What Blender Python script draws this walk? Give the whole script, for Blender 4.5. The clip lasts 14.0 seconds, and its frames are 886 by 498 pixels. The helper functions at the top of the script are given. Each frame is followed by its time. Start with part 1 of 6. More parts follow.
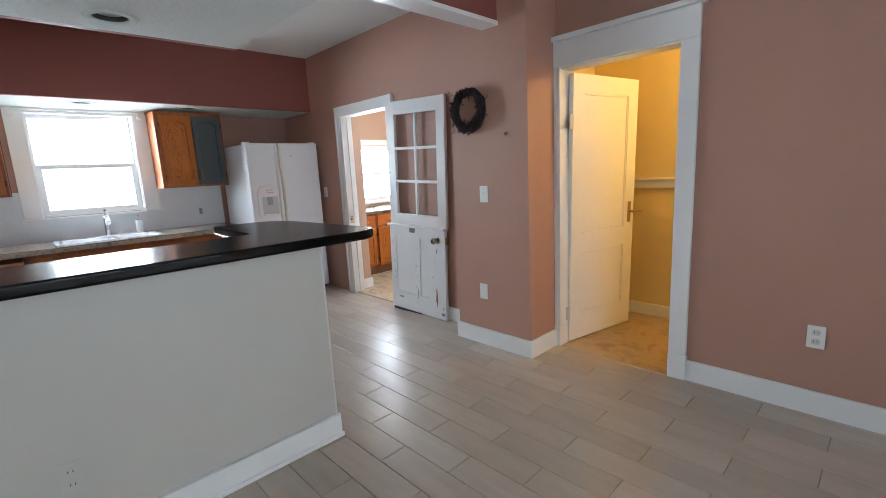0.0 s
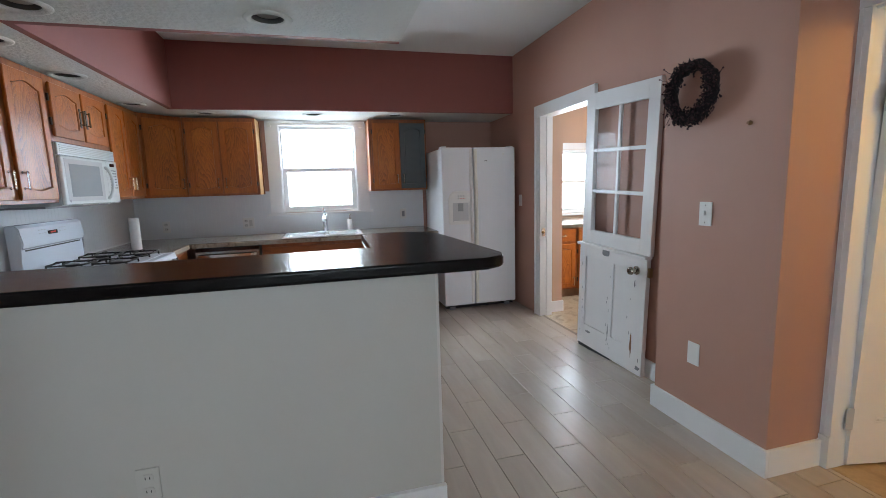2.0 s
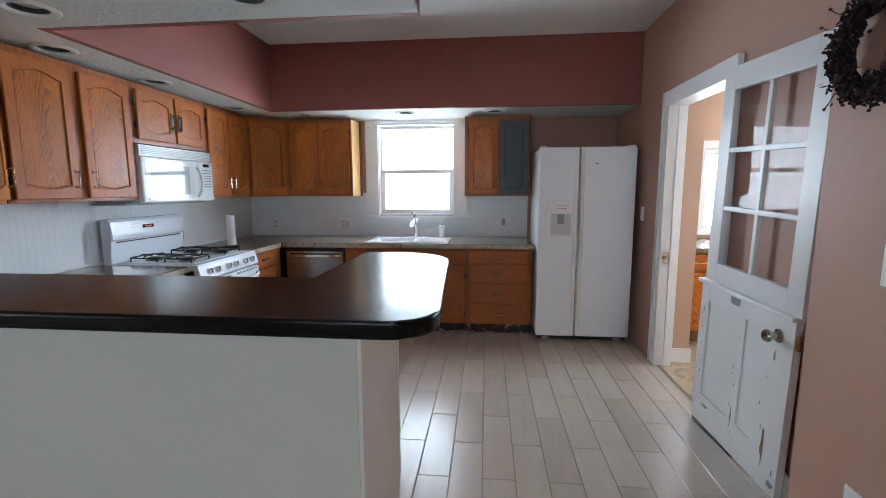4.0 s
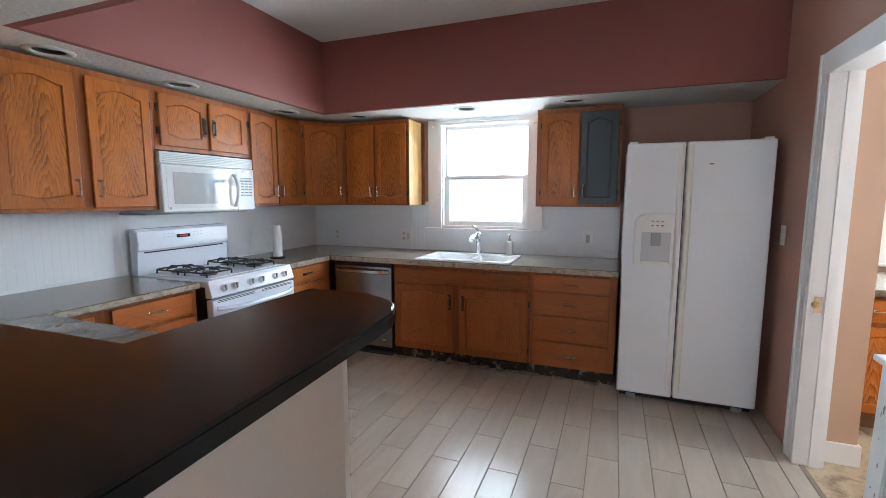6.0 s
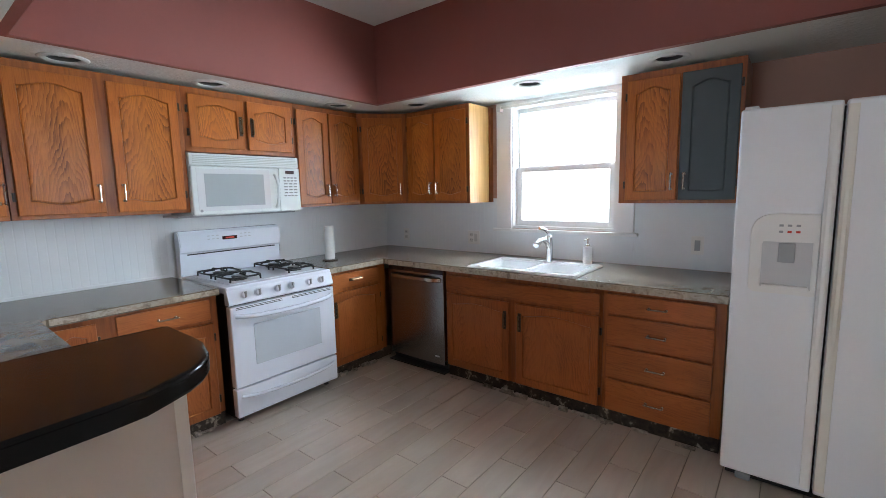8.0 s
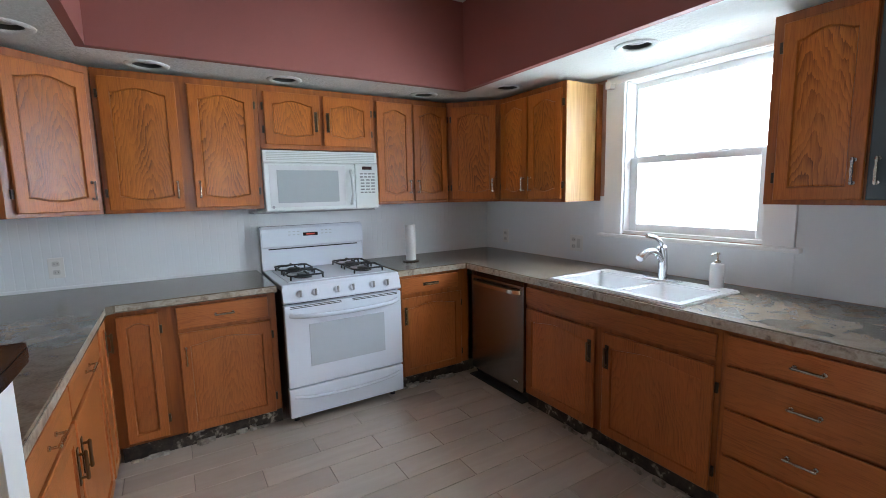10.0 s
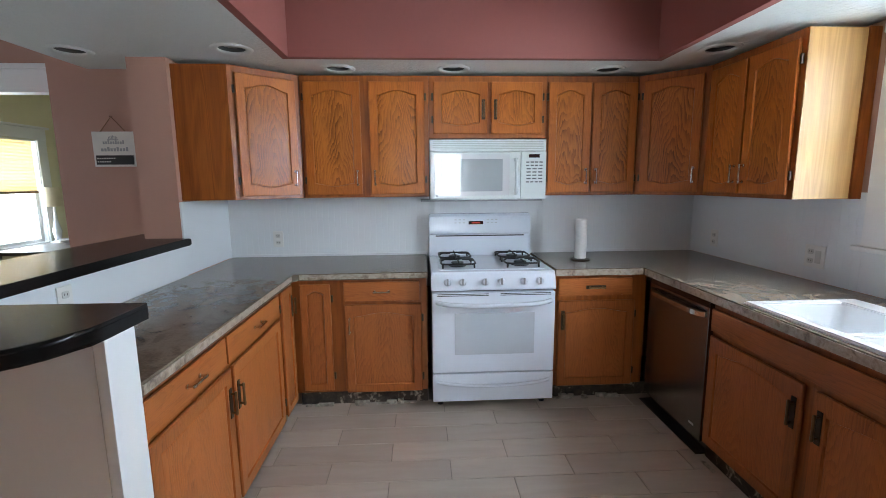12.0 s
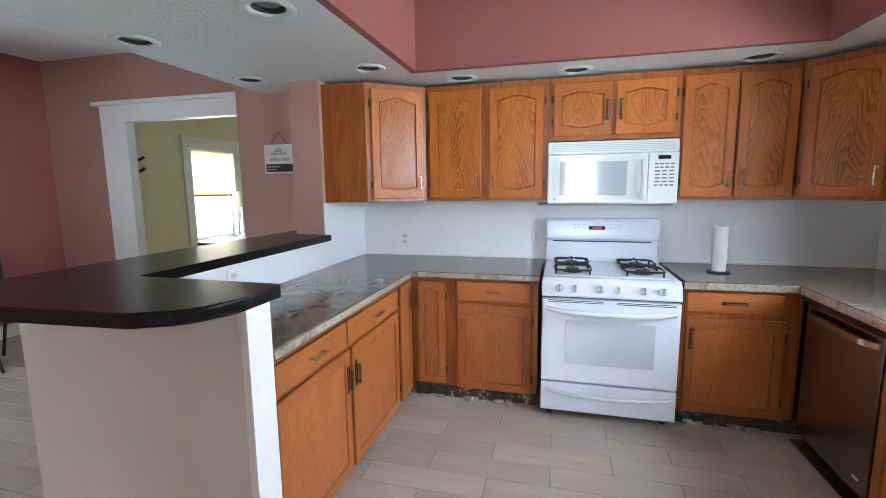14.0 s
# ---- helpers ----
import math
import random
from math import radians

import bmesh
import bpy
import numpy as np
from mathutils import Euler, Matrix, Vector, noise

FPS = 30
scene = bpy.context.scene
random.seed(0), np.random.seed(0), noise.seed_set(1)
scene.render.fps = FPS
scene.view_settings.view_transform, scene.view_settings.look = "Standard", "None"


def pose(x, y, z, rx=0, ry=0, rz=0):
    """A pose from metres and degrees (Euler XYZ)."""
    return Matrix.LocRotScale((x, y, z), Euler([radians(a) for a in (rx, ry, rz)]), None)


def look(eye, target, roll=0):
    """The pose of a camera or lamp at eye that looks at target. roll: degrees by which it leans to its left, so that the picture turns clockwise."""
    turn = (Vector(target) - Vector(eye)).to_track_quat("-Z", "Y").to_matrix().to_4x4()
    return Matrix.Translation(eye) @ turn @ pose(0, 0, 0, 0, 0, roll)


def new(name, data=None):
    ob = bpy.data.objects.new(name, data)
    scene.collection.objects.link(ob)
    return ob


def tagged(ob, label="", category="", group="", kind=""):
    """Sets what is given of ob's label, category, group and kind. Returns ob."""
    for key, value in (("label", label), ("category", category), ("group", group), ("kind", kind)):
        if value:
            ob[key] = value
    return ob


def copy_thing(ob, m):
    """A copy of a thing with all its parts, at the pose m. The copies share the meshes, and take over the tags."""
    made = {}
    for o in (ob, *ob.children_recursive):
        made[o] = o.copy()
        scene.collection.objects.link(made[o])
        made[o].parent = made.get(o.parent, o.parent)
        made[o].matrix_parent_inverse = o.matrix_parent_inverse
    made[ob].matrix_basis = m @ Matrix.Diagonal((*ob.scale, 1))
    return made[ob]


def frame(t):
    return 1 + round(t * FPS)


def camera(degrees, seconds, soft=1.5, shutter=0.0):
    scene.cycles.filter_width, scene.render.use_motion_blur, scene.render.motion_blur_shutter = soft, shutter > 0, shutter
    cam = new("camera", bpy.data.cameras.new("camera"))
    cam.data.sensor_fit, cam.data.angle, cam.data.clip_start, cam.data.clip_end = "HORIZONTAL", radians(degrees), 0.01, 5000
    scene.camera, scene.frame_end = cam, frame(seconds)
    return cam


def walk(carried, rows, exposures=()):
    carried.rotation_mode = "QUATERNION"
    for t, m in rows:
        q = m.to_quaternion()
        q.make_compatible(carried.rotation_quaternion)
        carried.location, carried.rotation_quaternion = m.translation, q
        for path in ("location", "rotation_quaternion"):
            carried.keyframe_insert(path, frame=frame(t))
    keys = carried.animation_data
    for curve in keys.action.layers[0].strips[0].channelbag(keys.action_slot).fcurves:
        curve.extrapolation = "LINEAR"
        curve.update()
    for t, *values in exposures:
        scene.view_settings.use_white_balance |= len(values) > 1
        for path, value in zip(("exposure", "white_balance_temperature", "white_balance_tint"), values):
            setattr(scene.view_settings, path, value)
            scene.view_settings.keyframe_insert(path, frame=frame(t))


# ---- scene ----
cam = camera(89.9, 14.0, soft=0.9)
PATH = [
    (0, (0.065, 0.03, 1.313), (-1.355, 1.394, 0.963), -2.9),
    (0.5, (-0.051, 0.186, 1.326), (-1.64, 1.359, 1.011), -2.8),
    (1, (-0.107, 0.326, 1.318), (-1.858, 1.249, 1.027), -2.4),
    (1.5, (-0.14, 0.516, 1.317), (-2.01, 1.17, 1.038), -1.0),
    (2, (-0.255, 0.664, 1.3), (-2.169, 1.17, 1.02), -1.7),
    (2.5, (-0.412, 0.812, 1.322), (-2.357, 1.188, 1.052), -1.2),
    (3, (-0.528, 1.014, 1.315), (-2.504, 1.166, 1.05), -1.0),
    (3.5, (-0.623, 1.228, 1.331), (-2.604, 1.145, 1.067), 0.4),
    (3.7, (-0.673, 1.293, 1.332), (-2.651, 1.171, 1.066), 0.2),
    (5.8, (-1.427, 1.752, 1.355), (-3.283, 1.046, 1.119), 0.0),
    (6, (-1.518, 1.759, 1.354), (-3.372, 1.048, 1.117), 0.0),
    (6.5, (-1.721, 1.863, 1.347), (-3.509, 0.998, 1.117), -0.4),
    (7, (-1.915, 1.966, 1.363), (-3.636, 0.973, 1.136), -0.3),
    (7.2, (-1.971, 1.968, 1.378), (-3.68, 0.958, 1.136), -0.2),
    (9.3, (-2.798, 2.159, 1.339), (-3.938, 0.532, 1.102), -2.2),
    (9.5, (-2.834, 2.131, 1.351), (-3.946, 0.487, 1.104), -1.8),
    (10, (-2.972, 2.082, 1.351), (-4.003, 0.388, 1.096), -1.2),
    (10.5, (-3.113, 2.077, 1.356), (-3.894, 0.256, 1.088), -1.4),
    (11, (-3.249, 2.112, 1.357), (-3.775, 0.203, 1.076), -0.4),
    (11.5, (-3.331, 2.101, 1.358), (-3.688, 0.157, 1.054), -1.1),
    (12, (-3.414, 2.031, 1.366), (-3.513, 0.056, 1.066), -0.5),
    (12.5, (-3.489, 2.014, 1.367), (-3.295, 0.046, 1.071), -0.8),
    (13, (-3.516, 2.042, 1.362), (-3.108, 0.106, 1.069), -0.9),
    (13.5, (-3.536, 2.062, 1.359), (-3.018, 0.151, 1.078), -0.8),
    (14, (-3.549, 2.075, 1.357), (-3.05, 0.158, 1.084), -0.6),
]
walk(cam, [(t, look(eye, target, roll)) for t, eye, target, roll in PATH], exposures=[(0.0, -0.08, 6350, 10), (0.5, -0.2, 6350, 10), (1.5, -0.35, 6330, 10), (3.5, -0.34, 6250, 10), (7.0, -0.04, 6400, 10), (9.5, -0.30, 6300, 10), (11.0, -0.30, 6300, 10), (12.0, -0.25, 6300, 10), (12.5, 0.06, 6280, 10), (14.0, 0.29, 6200, 10)])


# ---- world, daylight and lamps ----
world = bpy.data.worlds.new("world")
scene.world = world
world.use_nodes = True
wn = world.node_tree.nodes
sky = wn.new("ShaderNodeTexSky")
sky.sky_type, sky.sun_disc = "NISHITA", False
sky.sun_elevation, sky.sun_rotation = radians(48), radians(200)
world.node_tree.links.new(sky.outputs[0], wn["Background"].inputs[0])
wn["Background"].inputs[1].default_value = 0.1


def window_light(name, at, facing, w, h, power, colour=(0.74, 0.88, 1.0)):
    """Sky light standing in a window's opening."""
    lamp = bpy.data.lights.new(name, "AREA")
    lamp.shape, lamp.size, lamp.size_y, lamp.energy, lamp.color = "RECTANGLE", w, h, power, colour
    ob = new(name, lamp)
    ob.matrix_world = look(at, (at[0] + facing[0], at[1] + facing[1], at[2] + facing[2]))
    return ob


window_light("sky_light_kitchen", (-5.64, 0.645, 1.55), (1, 0, 0), 0.86, 0.98, 100)
window_light("sky_light_pantry", (-5.64, 4.0, 1.31), (1, 0, 0), 0.93, 0.80, 215)
window_light("sky_light_pantry_north", (-3.92, 4.70, 1.45), (0, -1, 0), 0.52, 0.96, 34)
window_light("sky_light_living", (1.64, -3.57, 1.28), (-1, 0, 0), 0.84, 1.25, 92)
# added lamp out of view that brightens the dining side
window_light("added_dining_light", (1.64, 0.75, 1.35), (-1, 0, 0), 1.7, 1.25, 34)


def bulb(name, at, power, colour, radius=0.06):
    lamp = bpy.data.lights.new(name, "POINT")
    lamp.energy, lamp.color, lamp.shadow_soft_size = power, colour, radius
    ob = new(name, lamp)
    ob.location = at
    return ob


def backdrop(name, x):
    """Plain bright overcast distance outside a window."""
    bm = bmesh.new()
    bm.faces.new([bm.verts.new(p) for p in ((x, -9, -3), (x, 9, -3), (x, 9, 7), (x, -9, 7))])
    me = bpy.data.meshes.new(name)
    bm.to_mesh(me)
    bm.free()
    m = bpy.data.materials.new("hazy_bright_sky")
    m.use_nodes = True
    n = m.node_tree.nodes
    e = n.new("ShaderNodeEmission")
    e.inputs[0].default_value, e.inputs[1].default_value = (0.86, 0.94, 1.0, 1), 3.0
    m.node_tree.links.new(e.outputs[0], n["Material Output"].inputs[0])
    me.materials.append(m)
    return tagged(new(name, me), "bright overcast sky outside the windows", "", "", "structure")


backdrop("backdrop_west", -8.0)
backdrop("backdrop_east", 4.0)
north_sky = backdrop("backdrop_north", 0.0)
north_sky.matrix_world = pose(-4.05, 7.5, 0, 0, 0, 90)
bulb("bathroom_bulb", (-0.30, 3.40, 2.05), 34, (1.0, 0.69, 0.26))

# ---- materials ----


def mat(name, colour, rough=0.5, metal=0.0, vary=0.12, scale=6.0, bump=0.0, bump_scale=80.0, coat=0.0, stretch=(1, 1, 1), spec=0.5, rvar=0.05, bump_dist=0.004):
    """Paint, plastic or metal with a little unevenness at two scales."""
    m = bpy.data.materials.new(name)
    m.use_nodes = True
    n, l = m.node_tree.nodes, m.node_tree.links
    b = n["Principled BSDF"]
    b.inputs["Roughness"].default_value, b.inputs["Metallic"].default_value = rough, metal
    b.inputs["Coat Weight"].default_value = coat
    b.inputs["Specular IOR Level"].default_value = spec
    co = n.new("ShaderNodeTexCoord")
    mp = n.new("ShaderNodeMapping")
    mp.inputs["Scale"].default_value = stretch
    l.new(co.outputs["Object"], mp.inputs[0])
    t1 = n.new("ShaderNodeTexNoise")
    t1.inputs["Scale"].default_value, t1.inputs["Detail"].default_value = scale, 5
    l.new(mp.outputs[0], t1.inputs["Vector"])
    ramp = n.new("ShaderNodeMix")
    ramp.data_type = "RGBA"
    ramp.inputs["A"].default_value = [c * (1 - vary) for c in colour] + [1]
    ramp.inputs["B"].default_value = [min(1, c * (1 + vary)) for c in colour] + [1]
    l.new(t1.outputs[0], ramp.inputs["Factor"])
    l.new(ramp.outputs["Result"], b.inputs["Base Color"])
    rr = n.new("ShaderNodeMapRange")
    rr.inputs["To Min"].default_value, rr.inputs["To Max"].default_value = max(0.02, rough - rvar), min(1, rough + rvar)
    l.new(t1.outputs[0], rr.inputs["Value"])
    l.new(rr.outputs[0], b.inputs["Roughness"])
    if bump:
        t2 = n.new("ShaderNodeTexNoise")
        t2.inputs["Scale"].default_value, t2.inputs["Detail"].default_value = bump_scale, 4
        l.new(mp.outputs[0], t2.inputs["Vector"])
        bp = n.new("ShaderNodeBump")
        bp.inputs["Strength"].default_value, bp.inputs["Distance"].default_value = bump, bump_dist
        l.new(t2.outputs[0], bp.inputs["Height"])
        l.new(bp.outputs[0], b.inputs["Normal"])
    return m


def wood(name, dark, light, rough=0.38, across="X", figure=4.5, wide=15, lo=0.12, hi=0.72):
    """Varnished oak: cathedral figure and fine pores that run upright (or along x or y)."""
    m = bpy.data.materials.new(name)
    m.use_nodes = True
    n, l = m.node_tree.nodes, m.node_tree.links
    b = n["Principled BSDF"]
    co, info = n.new("ShaderNodeTexCoord"), n.new("ShaderNodeObjectInfo")
    add = n.new("ShaderNodeVectorMath")
    add.operation = "ADD"
    shift = n.new("ShaderNodeVectorMath")
    shift.operation = "SCALE"
    shift.inputs[0].default_value = (7.0, 5.0, 9.0)
    l.new(info.outputs["Random"], shift.inputs["Scale"])
    l.new(co.outputs["Object"], add.inputs[0])
    l.new(shift.outputs[0], add.inputs[1])
    mp = n.new("ShaderNodeMapping")
    mp.inputs["Scale"].default_value = {"Z": (wide, wide, 1.3), "X": (1.3, wide, wide), "Y": (wide, 1.3, wide)}[across]
    l.new(add.outputs[0], mp.inputs[0])
    big = n.new("ShaderNodeTexNoise")
    big.inputs["Scale"].default_value, big.inputs["Detail"].default_value, big.inputs["Distortion"].default_value = 0.8, 1.5, 0.7
    l.new(mp.outputs[0], big.inputs["Vector"])
    rings = n.new("ShaderNodeMath")
    rings.operation = "MULTIPLY"
    rings.inputs[1].default_value = figure
    l.new(big.outputs[0], rings.inputs[0])
    saw = n.new("ShaderNodeMath")
    saw.operation = "PINGPONG"
    saw.inputs[1].default_value = 0.5
    l.new(rings.outputs[0], saw.inputs[0])
    mp2 = n.new("ShaderNodeMapping")
    mp2.inputs["Scale"].default_value = {"Z": (170, 170, 7), "X": (7, 170, 170), "Y": (170, 7, 170)}[across]
    l.new(add.outputs[0], mp2.inputs[0])
    pore = n.new("ShaderNodeTexNoise")
    pore.inputs["Scale"].default_value, pore.inputs["Detail"].default_value = 1.0, 3
    l.new(mp2.outputs[0], pore.inputs["Vector"])
    mixf = n.new("ShaderNodeMath")
    mixf.operation = "MULTIPLY_ADD"
    mixf.inputs[1].default_value = 0.85
    l.new(saw.outputs[0], mixf.inputs[0])
    half = n.new("ShaderNodeMath")
    half.operation = "MULTIPLY"
    half.inputs[1].default_value = 0.6
    l.new(pore.outputs[0], half.inputs[0])
    l.new(half.outputs[0], mixf.inputs[2])
    ramp = n.new("ShaderNodeValToRGB")
    ramp.color_ramp.elements[0].position, ramp.color_ramp.elements[0].color = lo, (*dark, 1)
    ramp.color_ramp.elements[1].position, ramp.color_ramp.elements[1].color = hi, (*light, 1)
    l.new(mixf.outputs[0], ramp.inputs[0])
    tone = n.new("ShaderNodeHueSaturation")
    vr = n.new("ShaderNodeMapRange")
    vr.inputs["To Min"].default_value, vr.inputs["To Max"].default_value = 0.88, 1.12
    l.new(info.outputs["Random"], vr.inputs["Value"])
    l.new(vr.outputs[0], tone.inputs["Value"])
    l.new(ramp.outputs[0], tone.inputs["Color"])
    l.new(tone.outputs[0], b.inputs["Base Color"])
    b.inputs["Roughness"].default_value, b.inputs["Specular IOR Level"].default_value = rough, 0.42
    bp = n.new("ShaderNodeBump")
    bp.inputs["Strength"].default_value, bp.inputs["Distance"].default_value = 0.25, 0.0012
    l.new(mixf.outputs[0], bp.inputs["Height"])
    l.new(bp.outputs[0], b.inputs["Normal"])
    return m


def oak(name, dark, light, rough=0.34, figure=0.6, slope=13.0, rings=52.0):
    """Varnished plain-sawn oak: nested cathedral arches and open pores, laid along each front's own length."""
    m = bpy.data.materials.new(name)
    m.use_nodes = True
    n, l = m.node_tree.nodes, m.node_tree.links
    b = n["Principled BSDF"]

    def calc(op, *args):
        k = n.new("ShaderNodeMath")
        k.operation = op
        for i, a in enumerate(args):
            if isinstance(a, (int, float)):
                k.inputs[i].default_value = a
            else:
                l.new(a, k.inputs[i])
        return k.outputs[0]

    def grain(across, along, detail):
        c = n.new("ShaderNodeCombineXYZ")
        l.new(calc("MULTIPLY", u, across), c.inputs[0])
        l.new(calc("MULTIPLY", calc("ADD", v, calc("MULTIPLY", rnd, 23.0)), along), c.inputs[1])
        l.new(calc("MULTIPLY", rnd, 61.0), c.inputs[2])
        t = n.new("ShaderNodeTexNoise")
        t.inputs["Scale"].default_value, t.inputs["Detail"].default_value = 1.0, detail
        l.new(c.outputs[0], t.inputs["Vector"])
        return t.outputs[0]

    uv, sep, info = n.new("ShaderNodeUVMap"), n.new("ShaderNodeSeparateXYZ"), n.new("ShaderNodeObjectInfo")
    l.new(uv.outputs[0], sep.inputs[0])
    u, v, rnd = sep.outputs[0], sep.outputs[1], info.outputs["Random"]
    drift = calc("MULTIPLY", calc("SUBTRACT", grain(7, 2.2, 2), 0.5), 0.22)
    uu = calc("ADD", calc("ADD", u, drift), calc("MULTIPLY", calc("SUBTRACT", rnd, 0.5), 0.10))
    arch = calc("MULTIPLY", calc("SQRT", calc("ADD", calc("MULTIPLY", uu, uu), 0.0005)), rings)
    jag = calc("MULTIPLY", grain(120, 13, 2), 0.9)
    late = calc("POWER", calc("FRACT", calc("ADD", calc("ADD", arch, calc("MULTIPLY", v, slope)), jag)), 1.5)
    patch = n.new("ShaderNodeMapRange")
    patch.inputs["From Min"].default_value, patch.inputs["From Max"].default_value = 0.36, 0.62
    patch.inputs["To Min"].default_value, patch.inputs["To Max"].default_value = 0.35, 1.15
    l.new(grain(14, 3.5, 2), patch.inputs["Value"])
    late = calc("MULTIPLY", late, patch.outputs[0])
    pore = n.new("ShaderNodeMapRange")
    pore.inputs["From Min"].default_value, pore.inputs["From Max"].default_value = 0.46, 0.72
    l.new(grain(340, 10, 3), pore.inputs["Value"])
    broad = calc("MULTIPLY", calc("SUBTRACT", grain(9, 2.5, 2), 0.5), 0.6)
    fac = calc("ADD", calc("ADD", calc("MULTIPLY", late, figure), calc("MULTIPLY", pore.outputs[0], 0.40)), broad)
    clamp = n.new("ShaderNodeClamp")
    l.new(fac, clamp.inputs[0])
    mix = n.new("ShaderNodeMix")
    mix.data_type = "RGBA"
    mix.inputs["A"].default_value, mix.inputs["B"].default_value = (*light, 1), (*dark, 1)
    l.new(clamp.outputs[0], mix.inputs["Factor"])
    tone = n.new("ShaderNodeHueSaturation")
    l.new(calc("ADD", calc("MULTIPLY", rnd, 0.22), 0.89), tone.inputs["Value"])
    l.new(mix.outputs["Result"], tone.inputs["Color"])
    l.new(tone.outputs[0], b.inputs["Base Color"])
    b.inputs["Roughness"].default_value, b.inputs["Specular IOR Level"].default_value = rough, 0.27
    bp = n.new("ShaderNodeBump")
    bp.invert = True
    bp.inputs["Strength"].default_value, bp.inputs["Distance"].default_value = 0.35, 0.0012
    l.new(clamp.outputs[0], bp.inputs["Height"])
    l.new(bp.outputs[0], b.inputs["Normal"])
    return m


def mottled(name, colours, rough, scale, fine=60.0, bump=0.05):
    """Mottled laminate, sheet vinyl or glue-stained board: blotches over speckle."""
    m = bpy.data.materials.new(name)
    m.use_nodes = True
    n, l = m.node_tree.nodes, m.node_tree.links
    b = n["Principled BSDF"]
    co = n.new("ShaderNodeTexCoord")
    t1, t2 = n.new("ShaderNodeTexNoise"), n.new("ShaderNodeTexNoise")
    t1.inputs["Scale"].default_value, t1.inputs["Detail"].default_value, t1.inputs["Distortion"].default_value = scale, 8, 0.7
    t2.inputs["Scale"].default_value, t2.inputs["Detail"].default_value = fine, 3
    l.new(co.outputs["Object"], t1.inputs["Vector"])
    l.new(co.outputs["Object"], t2.inputs["Vector"])
    mx = n.new("ShaderNodeMath")
    mx.operation = "MULTIPLY_ADD"
    mx.inputs[1].default_value, mx.inputs[2].default_value = 0.3, -0.15
    l.new(t2.outputs[0], mx.inputs[0])
    sm = n.new("ShaderNodeMath")
    l.new(mx.outputs[0], sm.inputs[0])
    l.new(t1.outputs[0], sm.inputs[1])
    ramp = n.new("ShaderNodeValToRGB")
    e = ramp.color_ramp.elements
    while len(e) < len(colours):
        e.new(0.5)
    for i, c in enumerate(colours):
        e[i].position, e[i].color = 0.3 + 0.4 * i / (len(colours) - 1), (*c, 1)
    l.new(sm.outputs[0], ramp.inputs[0])
    l.new(ramp.outputs[0], b.inputs["Base Color"])
    b.inputs["Roughness"].default_value = rough
    bp = n.new("ShaderNodeBump")
    bp.inputs["Strength"].default_value, bp.inputs["Distance"].default_value = bump, 0.002
    l.new(sm.outputs[0], bp.inputs["Height"])
    l.new(bp.outputs[0], b.inputs["Normal"])
    return m


def tile_material():
    """Wood-look porcelain: taupe-grey, long faint streaks, each tile its own tone."""
    m = bpy.data.materials.new("wood_look_tile")
    m.use_nodes = True
    n, l = m.node_tree.nodes, m.node_tree.links
    b = n["Principled BSDF"]
    co, info = n.new("ShaderNodeTexCoord"), n.new("ShaderNodeObjectInfo")
    isl = n.new("ShaderNodeNewGeometry")
    rnd = n.new("ShaderNodeMath")
    l.new(info.outputs["Random"], rnd.inputs[0])
    l.new(isl.outputs["Random Per Island"], rnd.inputs[1])
    sh = n.new("ShaderNodeVectorMath")
    sh.operation = "SCALE"
    sh.inputs[0].default_value = (3, 11, 5)
    l.new(rnd.outputs[0], sh.inputs["Scale"])
    add = n.new("ShaderNodeVectorMath")
    l.new(co.outputs["Object"], add.inputs[0])
    l.new(sh.outputs[0], add.inputs[1])
    mp = n.new("ShaderNodeMapping")
    mp.inputs["Scale"].default_value = (2.2, 13, 1)
    l.new(add.outputs[0], mp.inputs[0])
    t = n.new("ShaderNodeTexNoise")
    t.inputs["Scale"].default_value, t.inputs["Detail"].default_value, t.inputs["Distortion"].default_value = 1.3, 5, 0.6
    l.new(mp.outputs[0], t.inputs["Vector"])
    ramp = n.new("ShaderNodeValToRGB")
    e = ramp.color_ramp.elements
    e[0].position, e[0].color = 0.3, (0.415, 0.350, 0.290, 1)
    e[1].position, e[1].color = 0.72, (0.465, 0.394, 0.332, 1)
    l.new(t.outputs[0], ramp.inputs[0])
    tone = n.new("ShaderNodeHueSaturation")
    vr = n.new("ShaderNodeMapRange")
    vr.inputs["From Max"].default_value = 1.6
    vr.inputs["To Min"].default_value, vr.inputs["To Max"].default_value = 0.86, 1.14
    l.new(rnd.outputs[0], vr.inputs["Value"])
    l.new(vr.outputs[0], tone.inputs["Value"])
    l.new(ramp.outputs[0], tone.inputs["Color"])
    l.new(tone.outputs[0], b.inputs["Base Color"])
    b.inputs["Roughness"].default_value = 0.235
    b.inputs["Specular IOR Level"].default_value = 0.6
    cloud = n.new("ShaderNodeTexNoise")
    cloud.inputs["Scale"].default_value, cloud.inputs["Detail"].default_value = 9.0, 2
    l.new(add.outputs[0], cloud.inputs["Vector"])
    bp = n.new("ShaderNodeBump")
    bp.inputs["Strength"].default_value, bp.inputs["Distance"].default_value = 0.05, 0.004
    l.new(cloud.outputs[0], bp.inputs["Height"])
    l.new(bp.outputs[0], b.inputs["Normal"])
    return m


